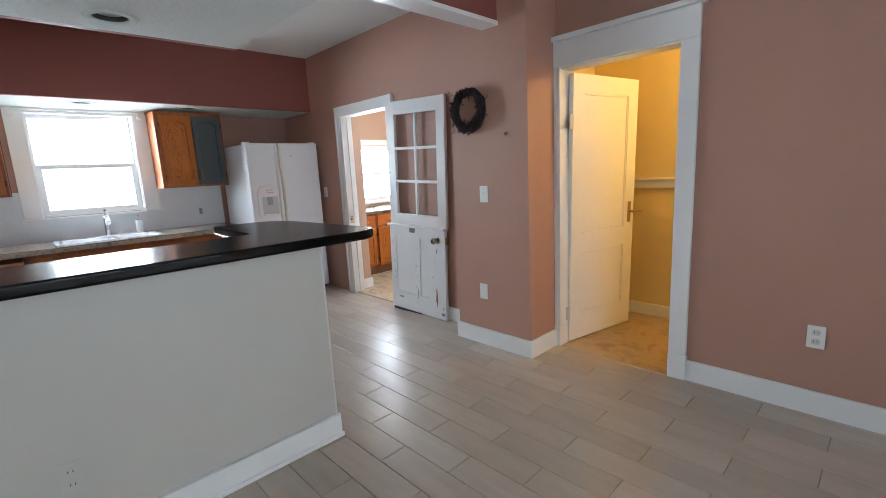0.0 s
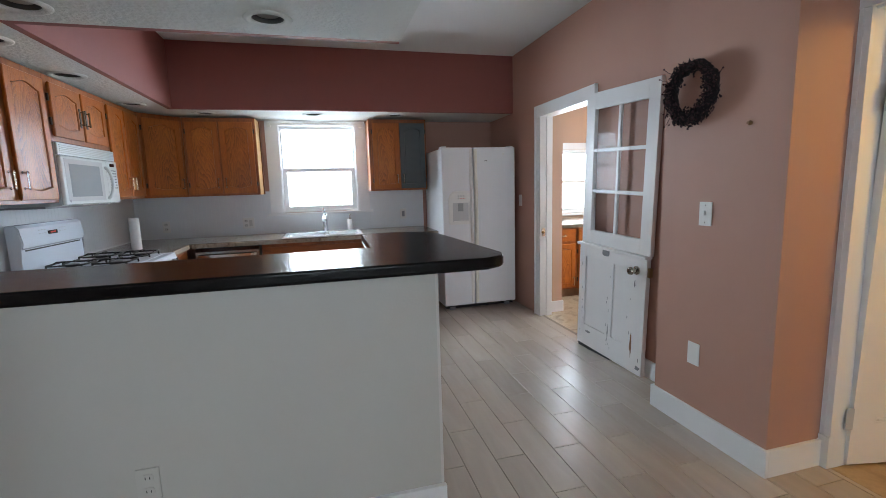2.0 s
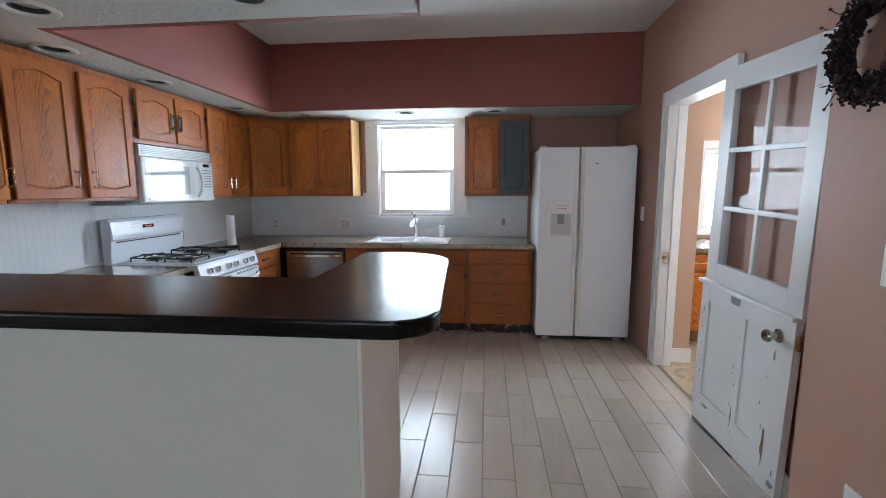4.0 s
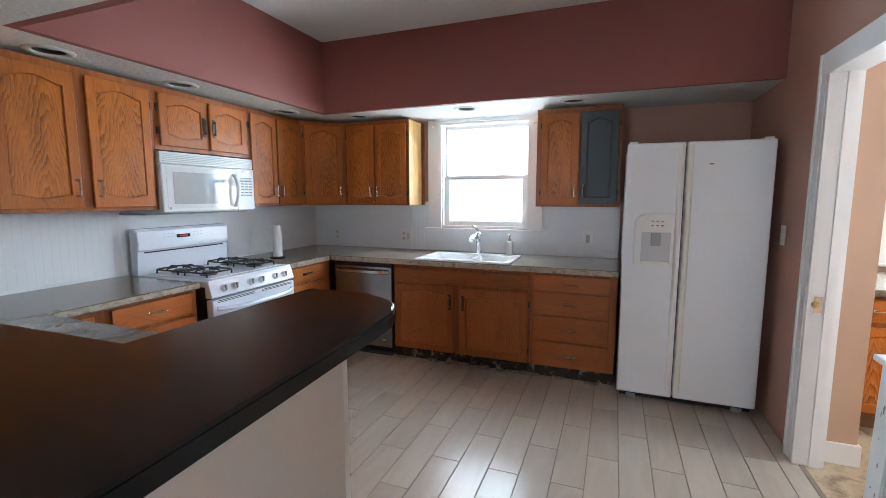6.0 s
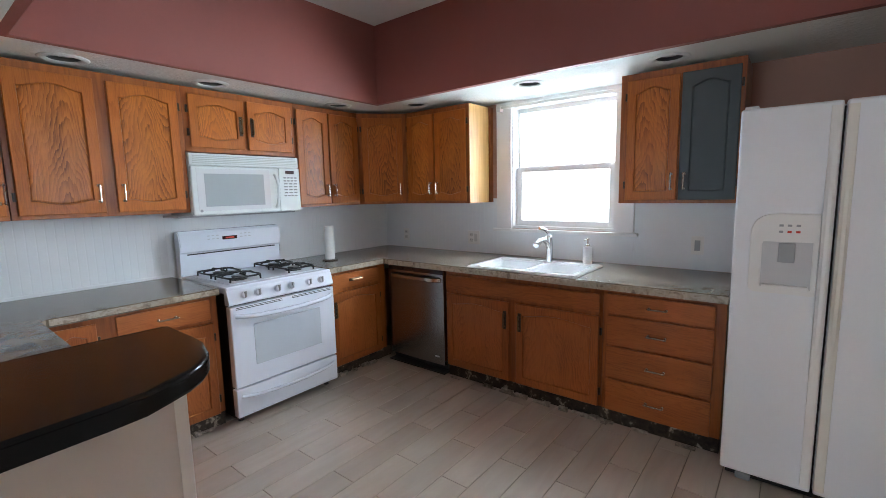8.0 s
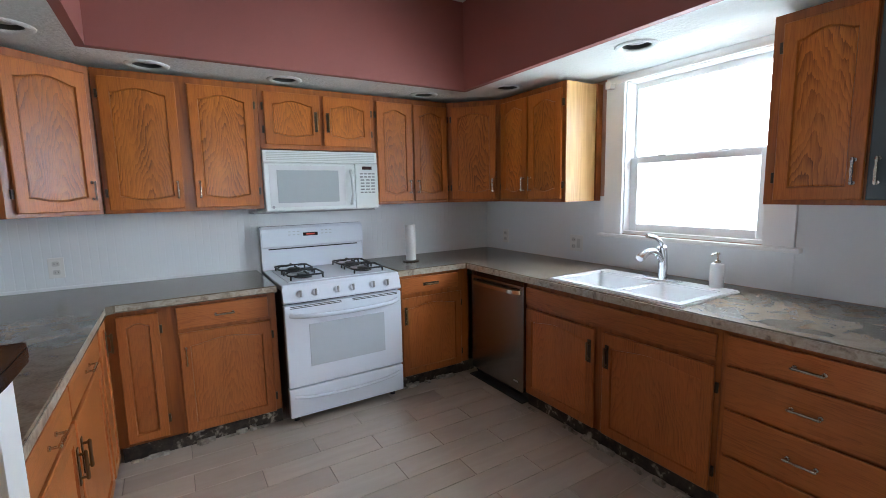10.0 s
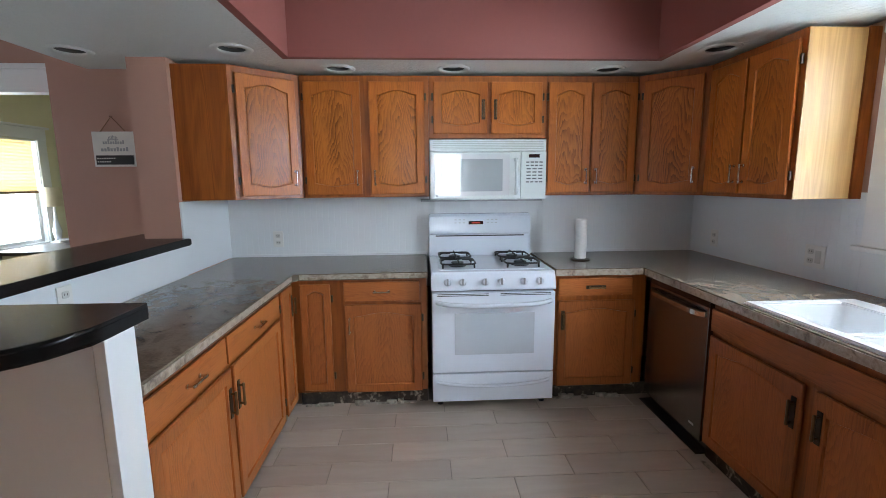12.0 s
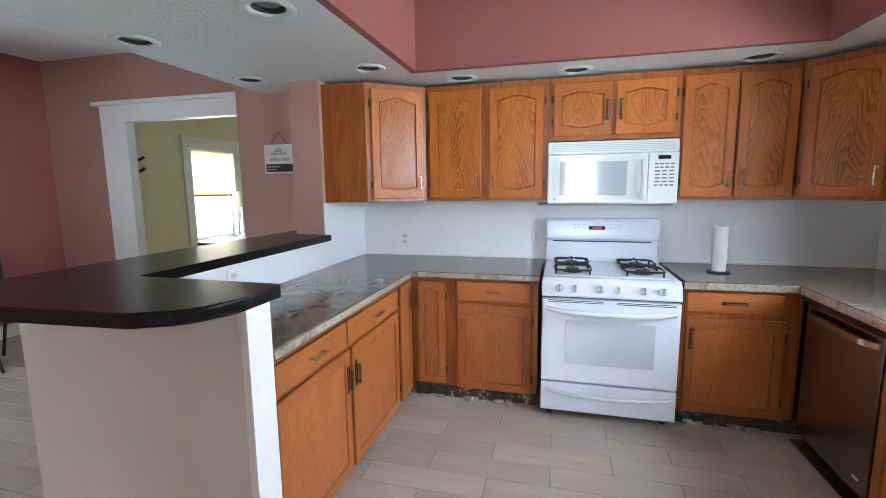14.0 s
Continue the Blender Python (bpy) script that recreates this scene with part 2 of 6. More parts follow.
def glass_material(name, tint=(1, 1, 1), rough=0.0):
    m = bpy.data.materials.new(name)
    m.use_nodes = True
    b = m.node_tree.nodes["Principled BSDF"]
    b.inputs["Base Color"].default_value = (*tint, 1)
    b.inputs["Transmission Weight"].default_value, b.inputs["Roughness"].default_value, b.inputs["IOR"].default_value = 1.0, rough, 1.45
    return m


def glow(name, colour, strength):
    m = bpy.data.materials.new(name)
    m.use_nodes = True
    b = m.node_tree.nodes["Principled BSDF"]
    b.inputs["Base Color"].default_value = (*colour, 1)
    b.inputs["Emission Color"].default_value, b.inputs["Emission Strength"].default_value = (*colour, 1), strength
    return m


MAUVE = mat("mauve_wall_paint", (0.430, 0.238, 0.178), 0.6, vary=0.05, scale=2, bump=0.08, bump_scale=140)
MAROON = mat("maroon_wall_paint", (0.245, 0.074, 0.058), 0.62, vary=0.06, scale=2, bump=0.1, bump_scale=130)
OLIVE = mat("olive_wall_paint", (0.74, 0.69, 0.47), 0.65, vary=0.05, scale=2, bump=0.08, bump_scale=120)
PEACH = mat("peach_wall_paint", (0.50, 0.335, 0.235), 0.65, vary=0.05, scale=2, bump=0.08, bump_scale=120)
YELLOW = mat("yellow_wall_paint", (0.74, 0.59, 0.28), 0.55, vary=0.05, scale=2, bump=0.08, bump_scale=120)
CEILING = mat("textured_white_ceiling", (0.65, 0.67, 0.635), 0.85, vary=0.05, scale=3, bump=0.45, bump_scale=38, bump_dist=0.014)
SMOOTHC = mat("flat_white_ceiling", (0.72, 0.73, 0.71), 0.85, vary=0.03, scale=2, bump=0.15, bump_scale=40)
TRIM = mat("white_trim_paint", (0.80, 0.80, 0.79), 0.35, vary=0.03, scale=5, bump=0.06, bump_scale=60)
PANEL = mat("white_beadboard_paint", (0.76, 0.785, 0.80), 0.4, vary=0.03, scale=4, bump=0.05, bump_scale=70)
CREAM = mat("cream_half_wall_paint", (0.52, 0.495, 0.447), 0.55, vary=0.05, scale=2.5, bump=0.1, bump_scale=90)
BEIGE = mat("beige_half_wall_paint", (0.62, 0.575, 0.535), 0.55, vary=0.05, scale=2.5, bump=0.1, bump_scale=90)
OAK = oak("golden_oak", (0.180, 0.043, 0.006), (0.430, 0.124, 0.018), 0.36, 0.34, 3.0, 60.0)
OAKPANEL = oak("figured_oak_panel", (0.125, 0.029, 0.004), (0.475, 0.145, 0.023), 0.29, 0.70)
OAKSOFT = oak("fainter_oak_panel", (0.155, 0.042, 0.010), (0.355, 0.108, 0.028), 0.36, 0.36)
OAKLOW = oak("browner_oak", (0.155, 0.042, 0.010), (0.350, 0.106, 0.027), 0.36, 0.32, 3.0, 60.0)
OAKFRAME = wood("darker_oak_face_frame_and_shaded_side", (0.18, 0.044, 0.006), (0.315, 0.086, 0.012), 0.36, "Z")
OAKPALE = wood("pale_oak_veneer", (0.36, 0.19, 0.06), (0.50, 0.29, 0.10), 0.4, "Z")
SLATE = mat("slate_blue_paint", (0.062, 0.078, 0.082), 0.5, vary=0.12, scale=4, bump=0.1)
BLACKTOP = mat("black_laminate", (0.006, 0.005, 0.0045), 0.23, vary=0.15, scale=3, bump=0.02, bump_scale=400, spec=0.22, rvar=0.015)
STONEEDGE = mottled("worn_speckled_laminate_edge", ((0.14, 0.10, 0.075), (0.32, 0.26, 0.20), (0.42, 0.36, 0.29), (0.24, 0.18, 0.13)), 0.35, 18, 90)
STONE = mottled("mottled_stone_laminate", ((0.095, 0.070, 0.048), (0.155, 0.120, 0.086), (0.215, 0.172, 0.127), (0.13, 0.10, 0.072)), 0.17, 7.0, 110, 0.02)
VINYL = mottled("mottled_tan_vinyl", ((0.22, 0.15, 0.09), (0.46, 0.36, 0.24), (0.33, 0.24, 0.15)), 0.4, 7, 50)
TANFLOOR = mottled("tan_bathroom_vinyl", ((0.28, 0.18, 0.09), (0.45, 0.32, 0.18), (0.36, 0.25, 0.14)), 0.4, 6, 50)
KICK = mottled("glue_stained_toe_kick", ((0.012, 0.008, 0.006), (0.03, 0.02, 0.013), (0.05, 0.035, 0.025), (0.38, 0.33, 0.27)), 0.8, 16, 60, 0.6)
WHITEGLOSS = mat("white_appliance_enamel", (0.74, 0.78, 0.85), 0.22, vary=0.02, scale=3, coat=0.3)
WHITEMW = mat("white_microwave_plastic", (0.74, 0.785, 0.765), 0.25, vary=0.02, scale=3, coat=0.3)
WHITETEX = mat("white_pebbled_steel", (0.77, 0.785, 0.80), 0.33, vary=0.02, scale=3, bump=0.10, bump_scale=260)
OVENGLASS = mat("grey_white_oven_glass", (0.50, 0.54, 0.58), 0.12, vary=0.05, scale=4, coat=0.4)
MWGLASS = mat("grey_microwave_glass", (0.40, 0.44, 0.45), 0.05, vary=0.05, scale=4, coat=1.0)
STEEL = mat("brushed_stainless", (0.34, 0.32, 0.30), 0.26, 1.0, vary=0.05, scale=1.5, stretch=(1, 1, 4), bump=0.008, bump_scale=40, rvar=0.03)
NICKEL = mat("brushed_nickel", (0.60, 0.55, 0.48), 0.2, 1.0, vary=0.06, scale=10)
BRASS = mat("aged_brass", (0.42, 0.27, 0.12), 0.35, 1.0, vary=0.2, scale=25)
AGED = mat("rubbed_bronze", (0.16, 0.10, 0.055), 0.3, 0.9, vary=0.25, scale=30)
BRONZE = mat("dark_bronze", (0.05, 0.035, 0.025), 0.4, 0.7, vary=0.2, scale=20)
IRON = mat("black_cast_iron", (0.012, 0.012, 0.012), 0.55, vary=0.2, scale=40, bump=0.2)
BLACK = mat("black_plastic", (0.01, 0.01, 0.011), 0.4, vary=0.2, scale=20)
DARKCAN = mat("dark_lamp_baffle", (0.07, 0.072, 0.066), 0.45, vary=0.2, scale=20)
PLASTIC = mat("white_plastic", (0.78, 0.77, 0.74), 0.35, vary=0.02, scale=8)
SOCKET = mat("greyed_socket_plastic", (0.60, 0.59, 0.56), 0.4, vary=0.03, scale=8)
CHROME = mat("satin_chrome", (0.56, 0.57, 0.58), 0.2, 1.0, vary=0.05, scale=10)
VENT = mat("greenish_grey_vent_slit_shade", (0.46, 0.49, 0.46), 0.5, vary=0.03, scale=8)
LEGEND = mat("pale_grey_print", (0.52, 0.53, 0.55), 0.5, vary=0.02)
KEYGREY = mat("dark_grey_keys", (0.14, 0.145, 0.15), 0.4, vary=0.05, scale=12)
GREYP = mat("grey_plastic", (0.32, 0.33, 0.34), 0.4, vary=0.05, scale=12)
PORCELAIN = mat("white_sink_enamel", (0.82, 0.83, 0.84), 0.15, vary=0.02, scale=3, coat=0.4)
PAPER = mat("paper_towel", (0.80, 0.79, 0.77), 0.9, vary=0.03, scale=20, bump=0.4, bump_scale=220)
DISPLAY = glow("red_led_digits", (0.55, 0.05, 0.02), 0.12)
DARKGLASS = mat("dark_display_glass", (0.03, 0.012, 0.01), 0.1, vary=0.1, scale=10)
GLASS = glass_material("clear_glass")
OLDGLASS = glass_material("thin_old_glass")
OLDGLASS.node_tree.nodes["Principled BSDF"].inputs["IOR"].default_value = 1.2
TILE = tile_material()
GROUT = mat("brown_grout", (0.225, 0.182, 0.145), 0.85, vary=0.2, scale=30, bump=0.3)
WREATHTWIG = mat("dark_vine_twigs", (0.014, 0.008, 0.008), 0.8, vary=0.4, scale=30, bump=0.4)
WREATHBERRY = mat("dark_plum_berries", (0.045, 0.008, 0.012), 0.5, vary=0.4, scale=40)
# daylight coming through the cloth is put in as a weak emission
SHADECLOTH = glow("cream_shade_daylight_glow", (0.62, 0.50, 0.30), 0.25)
LAMPSHADE = mat("cream_lamp_shade", (0.75, 0.66, 0.48), 0.8, vary=0.05, scale=10)
GREYPAINT = mat("worn_grey_under_paint_and_groove_shade", (0.25, 0.26, 0.27), 0.7, vary=0.3, scale=20)
RAWWOOD = mat("bare_brown_wood", (0.22, 0.12, 0.06), 0.75, vary=0.3, scale=15)
YELLOWED = mat("yellowed_plastic", (0.73, 0.71, 0.63), 0.4, vary=0.06, scale=4)
MIRRORDARK = mat("sign_black_band", (0.02, 0.02, 0.02), 0.6)
SIGNWHITE = mat("whitewashed_board", (0.70, 0.68, 0.64), 0.7, vary=0.1, scale=14, bump=0.2)

# ---- mesh helpers ----


def box(bm, x0, x1, y0, y1, z0, z1, bev=0.0, seg=2):
    vs = [bm.verts.new((x, y, z)) for x in (min(x0, x1), max(x0, x1)) for y in (min(y0, y1), max(y0, y1)) for z in (min(z0, z1), max(z0, z1))]
    fs = [bm.faces.new([vs[i] for i in f]) for f in ((0, 1, 3, 2), (4, 6, 7, 5), (0, 4, 5, 1), (2, 3, 7, 6), (0, 2, 6, 4), (1, 5, 7, 3))]
    if bev:
        es = list({e for f in fs for e in f.edges})
        bmesh.ops.bevel(bm, geom=es, offset=bev, segments=seg, profile=0.6, affect="EDGES")
    return bm


def B(*a, **k):
    return box(bmesh.new(), *a, **k)


def ring(bm, centre, ax, ay, r, seg, ry=None):
    return [bm.verts.new(Vector(centre) + Vector(ax) * r * math.cos(2 * math.pi * i / seg) + Vector(ay) * (ry or r) * math.sin(2 * math.pi * i / seg)) for i in range(seg)]


def skin(bm, rings, caps=True, closed=False):
    for a, b in zip(rings, rings[1:] + ([rings[0]] if closed else [])):
        for i in range(len(a)):
            bm.faces.new((a[i], a[(i + 1) % len(a)], b[(i + 1) % len(b)], b[i]))
    if caps and not closed:
        bm.faces.new(list(reversed(rings[0])))
        bm.faces.new(rings[-1])
    return bm


def frame_of(d):
    d = Vector(d).normalized()
    a = d.orthogonal().normalized()
    return a, d.cross(a)


def lathe(bm, base, axis, profile, seg=20):
    """Turned shape: profile is rows of (distance along the axis, radius)."""
    a, b = frame_of(axis)
    d = Vector(axis).normalized()
    return skin(bm, [ring(bm, Vector(base) + d * h, a, b, max(r, 0.0004), seg) for h, r in profile])


def tube(bm, pts, r, seg=8, closed=False):
    pts = [Vector(p) for p in pts]
    rings, prev = [], None
    for i, p in enumerate(pts):
        q, s = (pts[i - 1] if i or closed else p), (pts[(i + 1) % len(pts)] if i < len(pts) - 1 or closed else p)
        d = (s - q).normalized()
        a = frame_of(d)[0] if prev is None else (prev - d * prev.dot(d)).normalized()
        prev = a
        rings.append(ring(bm, p, a, d.cross(a), r, seg))
    return skin(bm, rings, closed=closed)


def prism(bm, loop, lo, hi, bev=0.0):
    """Upright prism over a plan outline of (x, y), from height lo to hi."""
    low = [bm.verts.new((x, y, lo)) for x, y in loop]
    top = [bm.verts.new((x, y, hi)) for x, y in loop]
    fs = [bm.faces.new(low), bm.faces.new(top)]
    for i in range(len(loop)):
        j = (i + 1) % len(loop)
        bm.faces.new((low[i], low[j], top[j], top[i]))
    if bev:
        es = [e for f in fs for e in f.edges]
        bmesh.ops.bevel(bm, geom=es, offset=bev, segments=3, profile=0.5, affect="EDGES")
    return bm


def flat_faces(me):
    """Normals weighted by area, so that broad faces stay flat and only their rounded edges bend."""
    near = [[] for v in me.vertices]
    for p in me.polygons:
        for v in p.vertices:
            near[v].append(p)
    out = []
    for p in me.polygons:
        for v in p.vertices:
            s = Vector((0, 0, 0))
            for q in near[v]:
                if q.normal.dot(p.normal) > 0.8:
                    s += q.normal * q.area
            out.append(s.normalized() if s.length > 0 else p.normal.copy())
    me.normals_split_custom_set(out)


def finish(name, bm, material, smooth=True):
    bmesh.ops.recalc_face_normals(bm, faces=bm.faces)
    me = bpy.data.meshes.new(name)
    bm.to_mesh(me)
    bm.free()
    me.materials.append(material)
    if smooth:
        me.shade_smooth()
        me.set_sharp_from_angle(angle=radians(35))
        if len(me.loops) < 9000:
            flat_faces(me)
    return me


def thing(name, at, label, category, group="", kind=""):
    ob = new(name)
    ob.empty_display_size = 0.1
    ob.location = at
    return tagged(ob, label, category, group, kind)


def part(name, bm, material, parent, label=""):
    """One mesh under a thing or a part; the bmesh is in the world's metres."""
    top = parent
    while top.parent:
        top = top.parent
    bmesh.ops.translate(bm, vec=-Vector(top.location), verts=bm.verts)
    ob = new(name, finish(name, bm, material))
    ob.parent = parent
    return tagged(ob, label)


def single(name, bm, material, label, category, group="", kind=""):
    ob = new(name, finish(name, bm, material))
    return tagged(ob, label, category, group, kind)


def setting(name, bm, material, label, smooth=True):
    return tagged(new(name, finish(name, bm, material, smooth)), label, "", "", "structure")


def wall_along_x(bm, y0, y1, x0, x1, z0, z1, holes=()):
    """A wall whose length runs along x, with openings (x0, x1, z0, z1)."""
    at = x0
    for a, b, c, d in sorted(holes):
        if a > at:
            box(bm, at, a, y0, y1, z0, z1)
        if c > z0:
            box(bm, a, b, y0, y1, z0, c)
        if d < z1:
            box(bm, a, b, y0, y1, d, z1)
        at = b
    box(bm, at, x1, y0, y1, z0, z1)
    return bm


def wall_along_y(bm, x0, x1, y0, y1, z0, z1, holes=()):
    wall_along_x(bm, x0, x1, y0, y1, z0, z1, holes)
    for v in bm.verts:
        v.co.x, v.co.y = v.co.y, v.co.x
    return bm


CEIL, DROP = 2.63, 2.05
WEST, SOUTH, NORTH = -5.46, -1.21, 2.68

# ---- shell of the kitchen and the dining space ----
floor = setting("floor", B(-5.7, 1.7, -1.5, 2.80, -0.12, -0.006), GROUT, "brown grout bed under the tiled kitchen floor")
setting("wall_west", wall_along_y(bmesh.new(), WEST - 0.16, WEST, -1.40, 4.75, 0, CEIL, [(0.235, 1.05, 1.06, 2.02), (3.52, 4.48, 0.90, 1.72)]), MAUVE, "mauve painted outer wall with the sink window")
setting("wall_south", B(WEST, -2.04, SOUTH - 0.14, SOUTH, 0, CEIL), MAUVE, "mauve painted wall behind the stove")
setting("wall_north", wall_along_x(bmesh.new(), NORTH, NORTH + 0.10, WEST, -2.30, 0, CEIL, [(-4.147, -3.343, 0, 1.932)]), MAUVE, "mauve painted wall with the split-door opening")
setting("wall_chase", B(-2.30, -1.625, 2.45, 2.90, 0, CEIL), MAUVE, "mauve boxed-out chase with a wreath")
setting("wall_bath", wall_along_x(bmesh.new(), 2.78, 2.90, -1.625, 1.60, 0, CEIL, [(-1.597, -0.825, 0, 1.957)]), MAUVE, "mauve wall round the bathroom doorway")
# the wide dining opening is unseen, cut for the added light
setting("wall_east", wall_along_y(bmesh.new(), 1.45, 1.60, -4.9, 2.78, 0, CEIL, [(-3.99, -3.14, 0.62, 1.93), (-0.10, 1.60, 0.72, 1.98)]), MAROON, "maroon end wall with an added wide window opening out of view")
setting("wall_opening", wall_along_x(bmesh.new(), -1.43, -1.38, -1.30, 1.45, 0, CEIL, [(-1.02, 0.456, 0, 2.031)]), MAUVE, "mauve wall with the cased living room opening")
setting("wall_stub", B(-2.04, -1.20, -1.36, -0.86, 0, CEIL), MAUVE, "mauve wall stub with a hanging sign")
setting("wall_pilaster", B(-2.04, -1.83, -0.86, -0.585, 0, DROP), MAUVE, "mauve pilaster at the end of the bar")
ceiling = setting("ceiling", B(-5.7, 1.7, -1.6, 4.8, CEIL, CEIL + 0.1), SMOOTHC, "smooth white painted ceiling")

# boxed soffit: white textured underside, maroon sides
CANS = ((-2.45, 0.48), (-2.46, -0.43), (-1.62, 0.32), (-1.63, -0.47), (-2.93, -0.82), (-3.63, -0.82), (-4.60, -0.82), (-5.01, -0.37), (-5.01, 0.62), (-5.01, 1.45))


def slab_cells(bm, xs, ys, solid, z0, z1):
    """A flat slab over the chosen cells of a plan grid, with open holes where a cell is left out."""
    top = {(i, j): bm.verts.new((x, y, z1)) for i, x in enumerate(xs) for j, y in enumerate(ys)}
    low = {(i, j): bm.verts.new((x, y, z0)) for i, x in enumerate(xs) for j, y in enumerate(ys)}
    for i, j in solid:
        q = [(i, j), (i + 1, j), (i + 1, j + 1), (i, j + 1)]
        bm.faces.new([top[k] for k in q])
        bm.faces.new([low[k] for k in reversed(q)])
        for k, (di, dj) in enumerate(((0, -1), (1, 0), (0, 1), (-1, 0))):
            if (i + di, j + dj) not in solid:
                a, b = q[k], q[(k + 1) % 4]
                bm.faces.new((top[b], top[a], low[a], low[b]))
    bmesh.ops.delete(bm, geom=[v for v in bm.verts if not v.link_faces], context="VERTS")
    return bm


def soffit_board(bm, x0, x1, y0, y1):
    """Underside board with a square cut-out for each recessed light."""
    mine = [(x, y) for x, y in CANS if x0 < x < x1 and y0 < y < y1]
    xs = sorted({x0, x1} | {x + d for x, y in mine for d in (-0.07, 0.07)})
    ys = sorted({y0, y1} | {y + d for x, y in mine for d in (-0.07, 0.07)})
    cells = {(i, j) for i in range(len(xs) - 1) for j in range(len(ys) - 1)
             if not any(abs((xs[i] + xs[i + 1]) / 2 - x) < 0.07 and abs((ys[j] + ys[j + 1]) / 2 - y) < 0.07 for x, y in mine)}
    return slab_cells(bm, xs, ys, cells, DROP, DROP + 0.02)


for nm, args in (("soffit_underside_west", (WEST, -4.83, SOUTH, NORTH)), ("soffit_underside_south", (-4.83, -2.04, SOUTH, -0.62)),
                 ("soffit_underside_bar", (-2.66, -1.44, -0.58, 1.10)), ("soffit_underside_corner", (-2.04, -1.44, -0.86, -0.58))):
    setting(nm, soffit_board(bmesh.new(), *args), CEILING, "white knockdown-textured underside of the dropped soffit")
for nm, args in (("soffit_side_west", (-4.83, -4.79, -0.62, NORTH)), ("soffit_side_south", (-4.79, -2.66, -0.62, -0.58)), ("soffit_side_bar", (-2.70, -2.66, -0.58, 1.10)),
                 ("soffit_side_north", (-2.66, -1.48, 1.06, 1.10)), ("soffit_side_east", (-1.48, -1.44, -0.86, 1.10))):
    setting(nm, B(*args, DROP if nm in ("soffit_side_west", "soffit_side_south", "soffit_side_bar") else DROP + 0.02, CEIL), MAROON, "maroon painted side of the dropped soffit")
setting("soffit_join", B(-2.66, -2.04, -0.62, -0.58, DROP, DROP + 0.02), CEILING, "white strip of the soffit underside by the pilaster")
setting("beam", B(-1.97, -1.85, 1.10, 2.45, 2.235, CEIL), MAROON, "maroon ceiling beam between the rooms")
setting("beam_trim", B(-1.98, -1.84, 1.10, 2.45, 2.21, 2.235), TRIM, "white board under the ceiling beam")

# pantry beyond the split door
setting("floor_pantry", B(-5.46, -2.0, 2.68, 4.75, -0.12, -0.001), VINYL, "mottled tan sheet vinyl floor")
setting("wall_pantry_north", wall_along_x(bmesh.new(), 4.60, 4.75, -5.46, -2.0, 0, CEIL, [(-4.22, -3.62, 0.93, 1.97)]), PEACH, "peach painted pantry wall")
setting("wall_pantry_east", B(-2.15, -2.0, 2.90, 4.60, 0, CEIL), PEACH, "peach painted pantry side wall")
setting("wall_pantry_return", B(-5.46, -4.22, 2.78, 2.95, 0, CEIL), PEACH, "peach painted wall return beside the doorway")
lin = wall_along_y(bmesh.new(), -5.46, -5.448, 2.95, 4.60, 0, CEIL, [(3.52, 4.48, 0.90, 1.72)])
setting("wall_pantry_west", lin, PEACH, "peach painted wall round the pantry window")

# bathroom
setting("floor_bath", B(-2.0, 0.4, 2.78, 3.95, -0.12, -0.001), TANFLOOR, "tan vinyl bathroom floor")
setting("wall_bath_back", B(-2.0, 0.4, 3.82, 3.95, 0, CEIL), YELLOW, "yellow painted bathroom wall")
setting("wall_bath_left", B(-2.0, -1.88, 2.90, 3.82, 0, CEIL), YELLOW, "yellow painted bathroom side wall")
setting("wall_bath_right", B(0.28, 0.4, 2.90, 3.82, 0, CEIL), YELLOW, "yellow painted bathroom side wall")
fr = bmesh.new()
box(fr, -1.88, -1.597, 2.90, 2.906, 0, CEIL)
box(fr, -0.825, 0.28, 2.90, 2.906, 0, CEIL)
setting("wall_bath_front", fr, YELLOW, "yellow painted inside of the doorway wall")
rail = bmesh.new()
box(rail, -1.88, 0.28, 3.797, 3.82, 1.085, 1.145, 0.004)
box(rail, -1.88, 0.28, 3.785, 3.82, 1.145, 1.165, 0.004)
setting("chair_rail", rail, TRIM, "cream painted chair rail")
setting("baseboard_bath", B(-1.88, 0.28, 3.80, 3.82, 0, 0.10, 0.004), TRIM, "cream bathroom baseboard")

# living room beyond the cased opening
# floor out of view, its colour raised to reflect light onto the walls
setting("floor_living", B(-3.6, 1.45, -4.9, -1.38, -0.12, -0.001), mottled("light_bouncing_living_floor", ((0.34, 0.26, 0.18), (0.46, 0.36, 0.26)), 0.45, 3), "tan living room floor, unseen, lightened to bounce light")
setting("wall_living_south", B(-3.6, 1.45, -5.05, -4.9, 0, CEIL), OLIVE, "olive painted living room wall")
setting("wall_living_west", B(-3.75, -3.6, -4.9, -1.36, 0, CEIL), OLIVE, "olive painted living room side wall")
setting("ceiling_living", B(-3.75, 1.6, -5.05, -1.6, CEIL, CEIL + 0.1), SMOOTHC, "white living room ceiling")
setting("wall_living_east", wall_along_y(bmesh.new(), 1.438, 1.45, -4.9, -1.53, 0, CEIL, [(-3.99, -3.14, 0.62, 1.93)]), OLIVE, "olive painted wall round the living room window")
back = bmesh.new()
box(back, -3.6, -1.30, -1.372, -1.36, 0, CEIL)
setting("wall_living_north", back, OLIVE, "olive painted back of the kitchen wall")

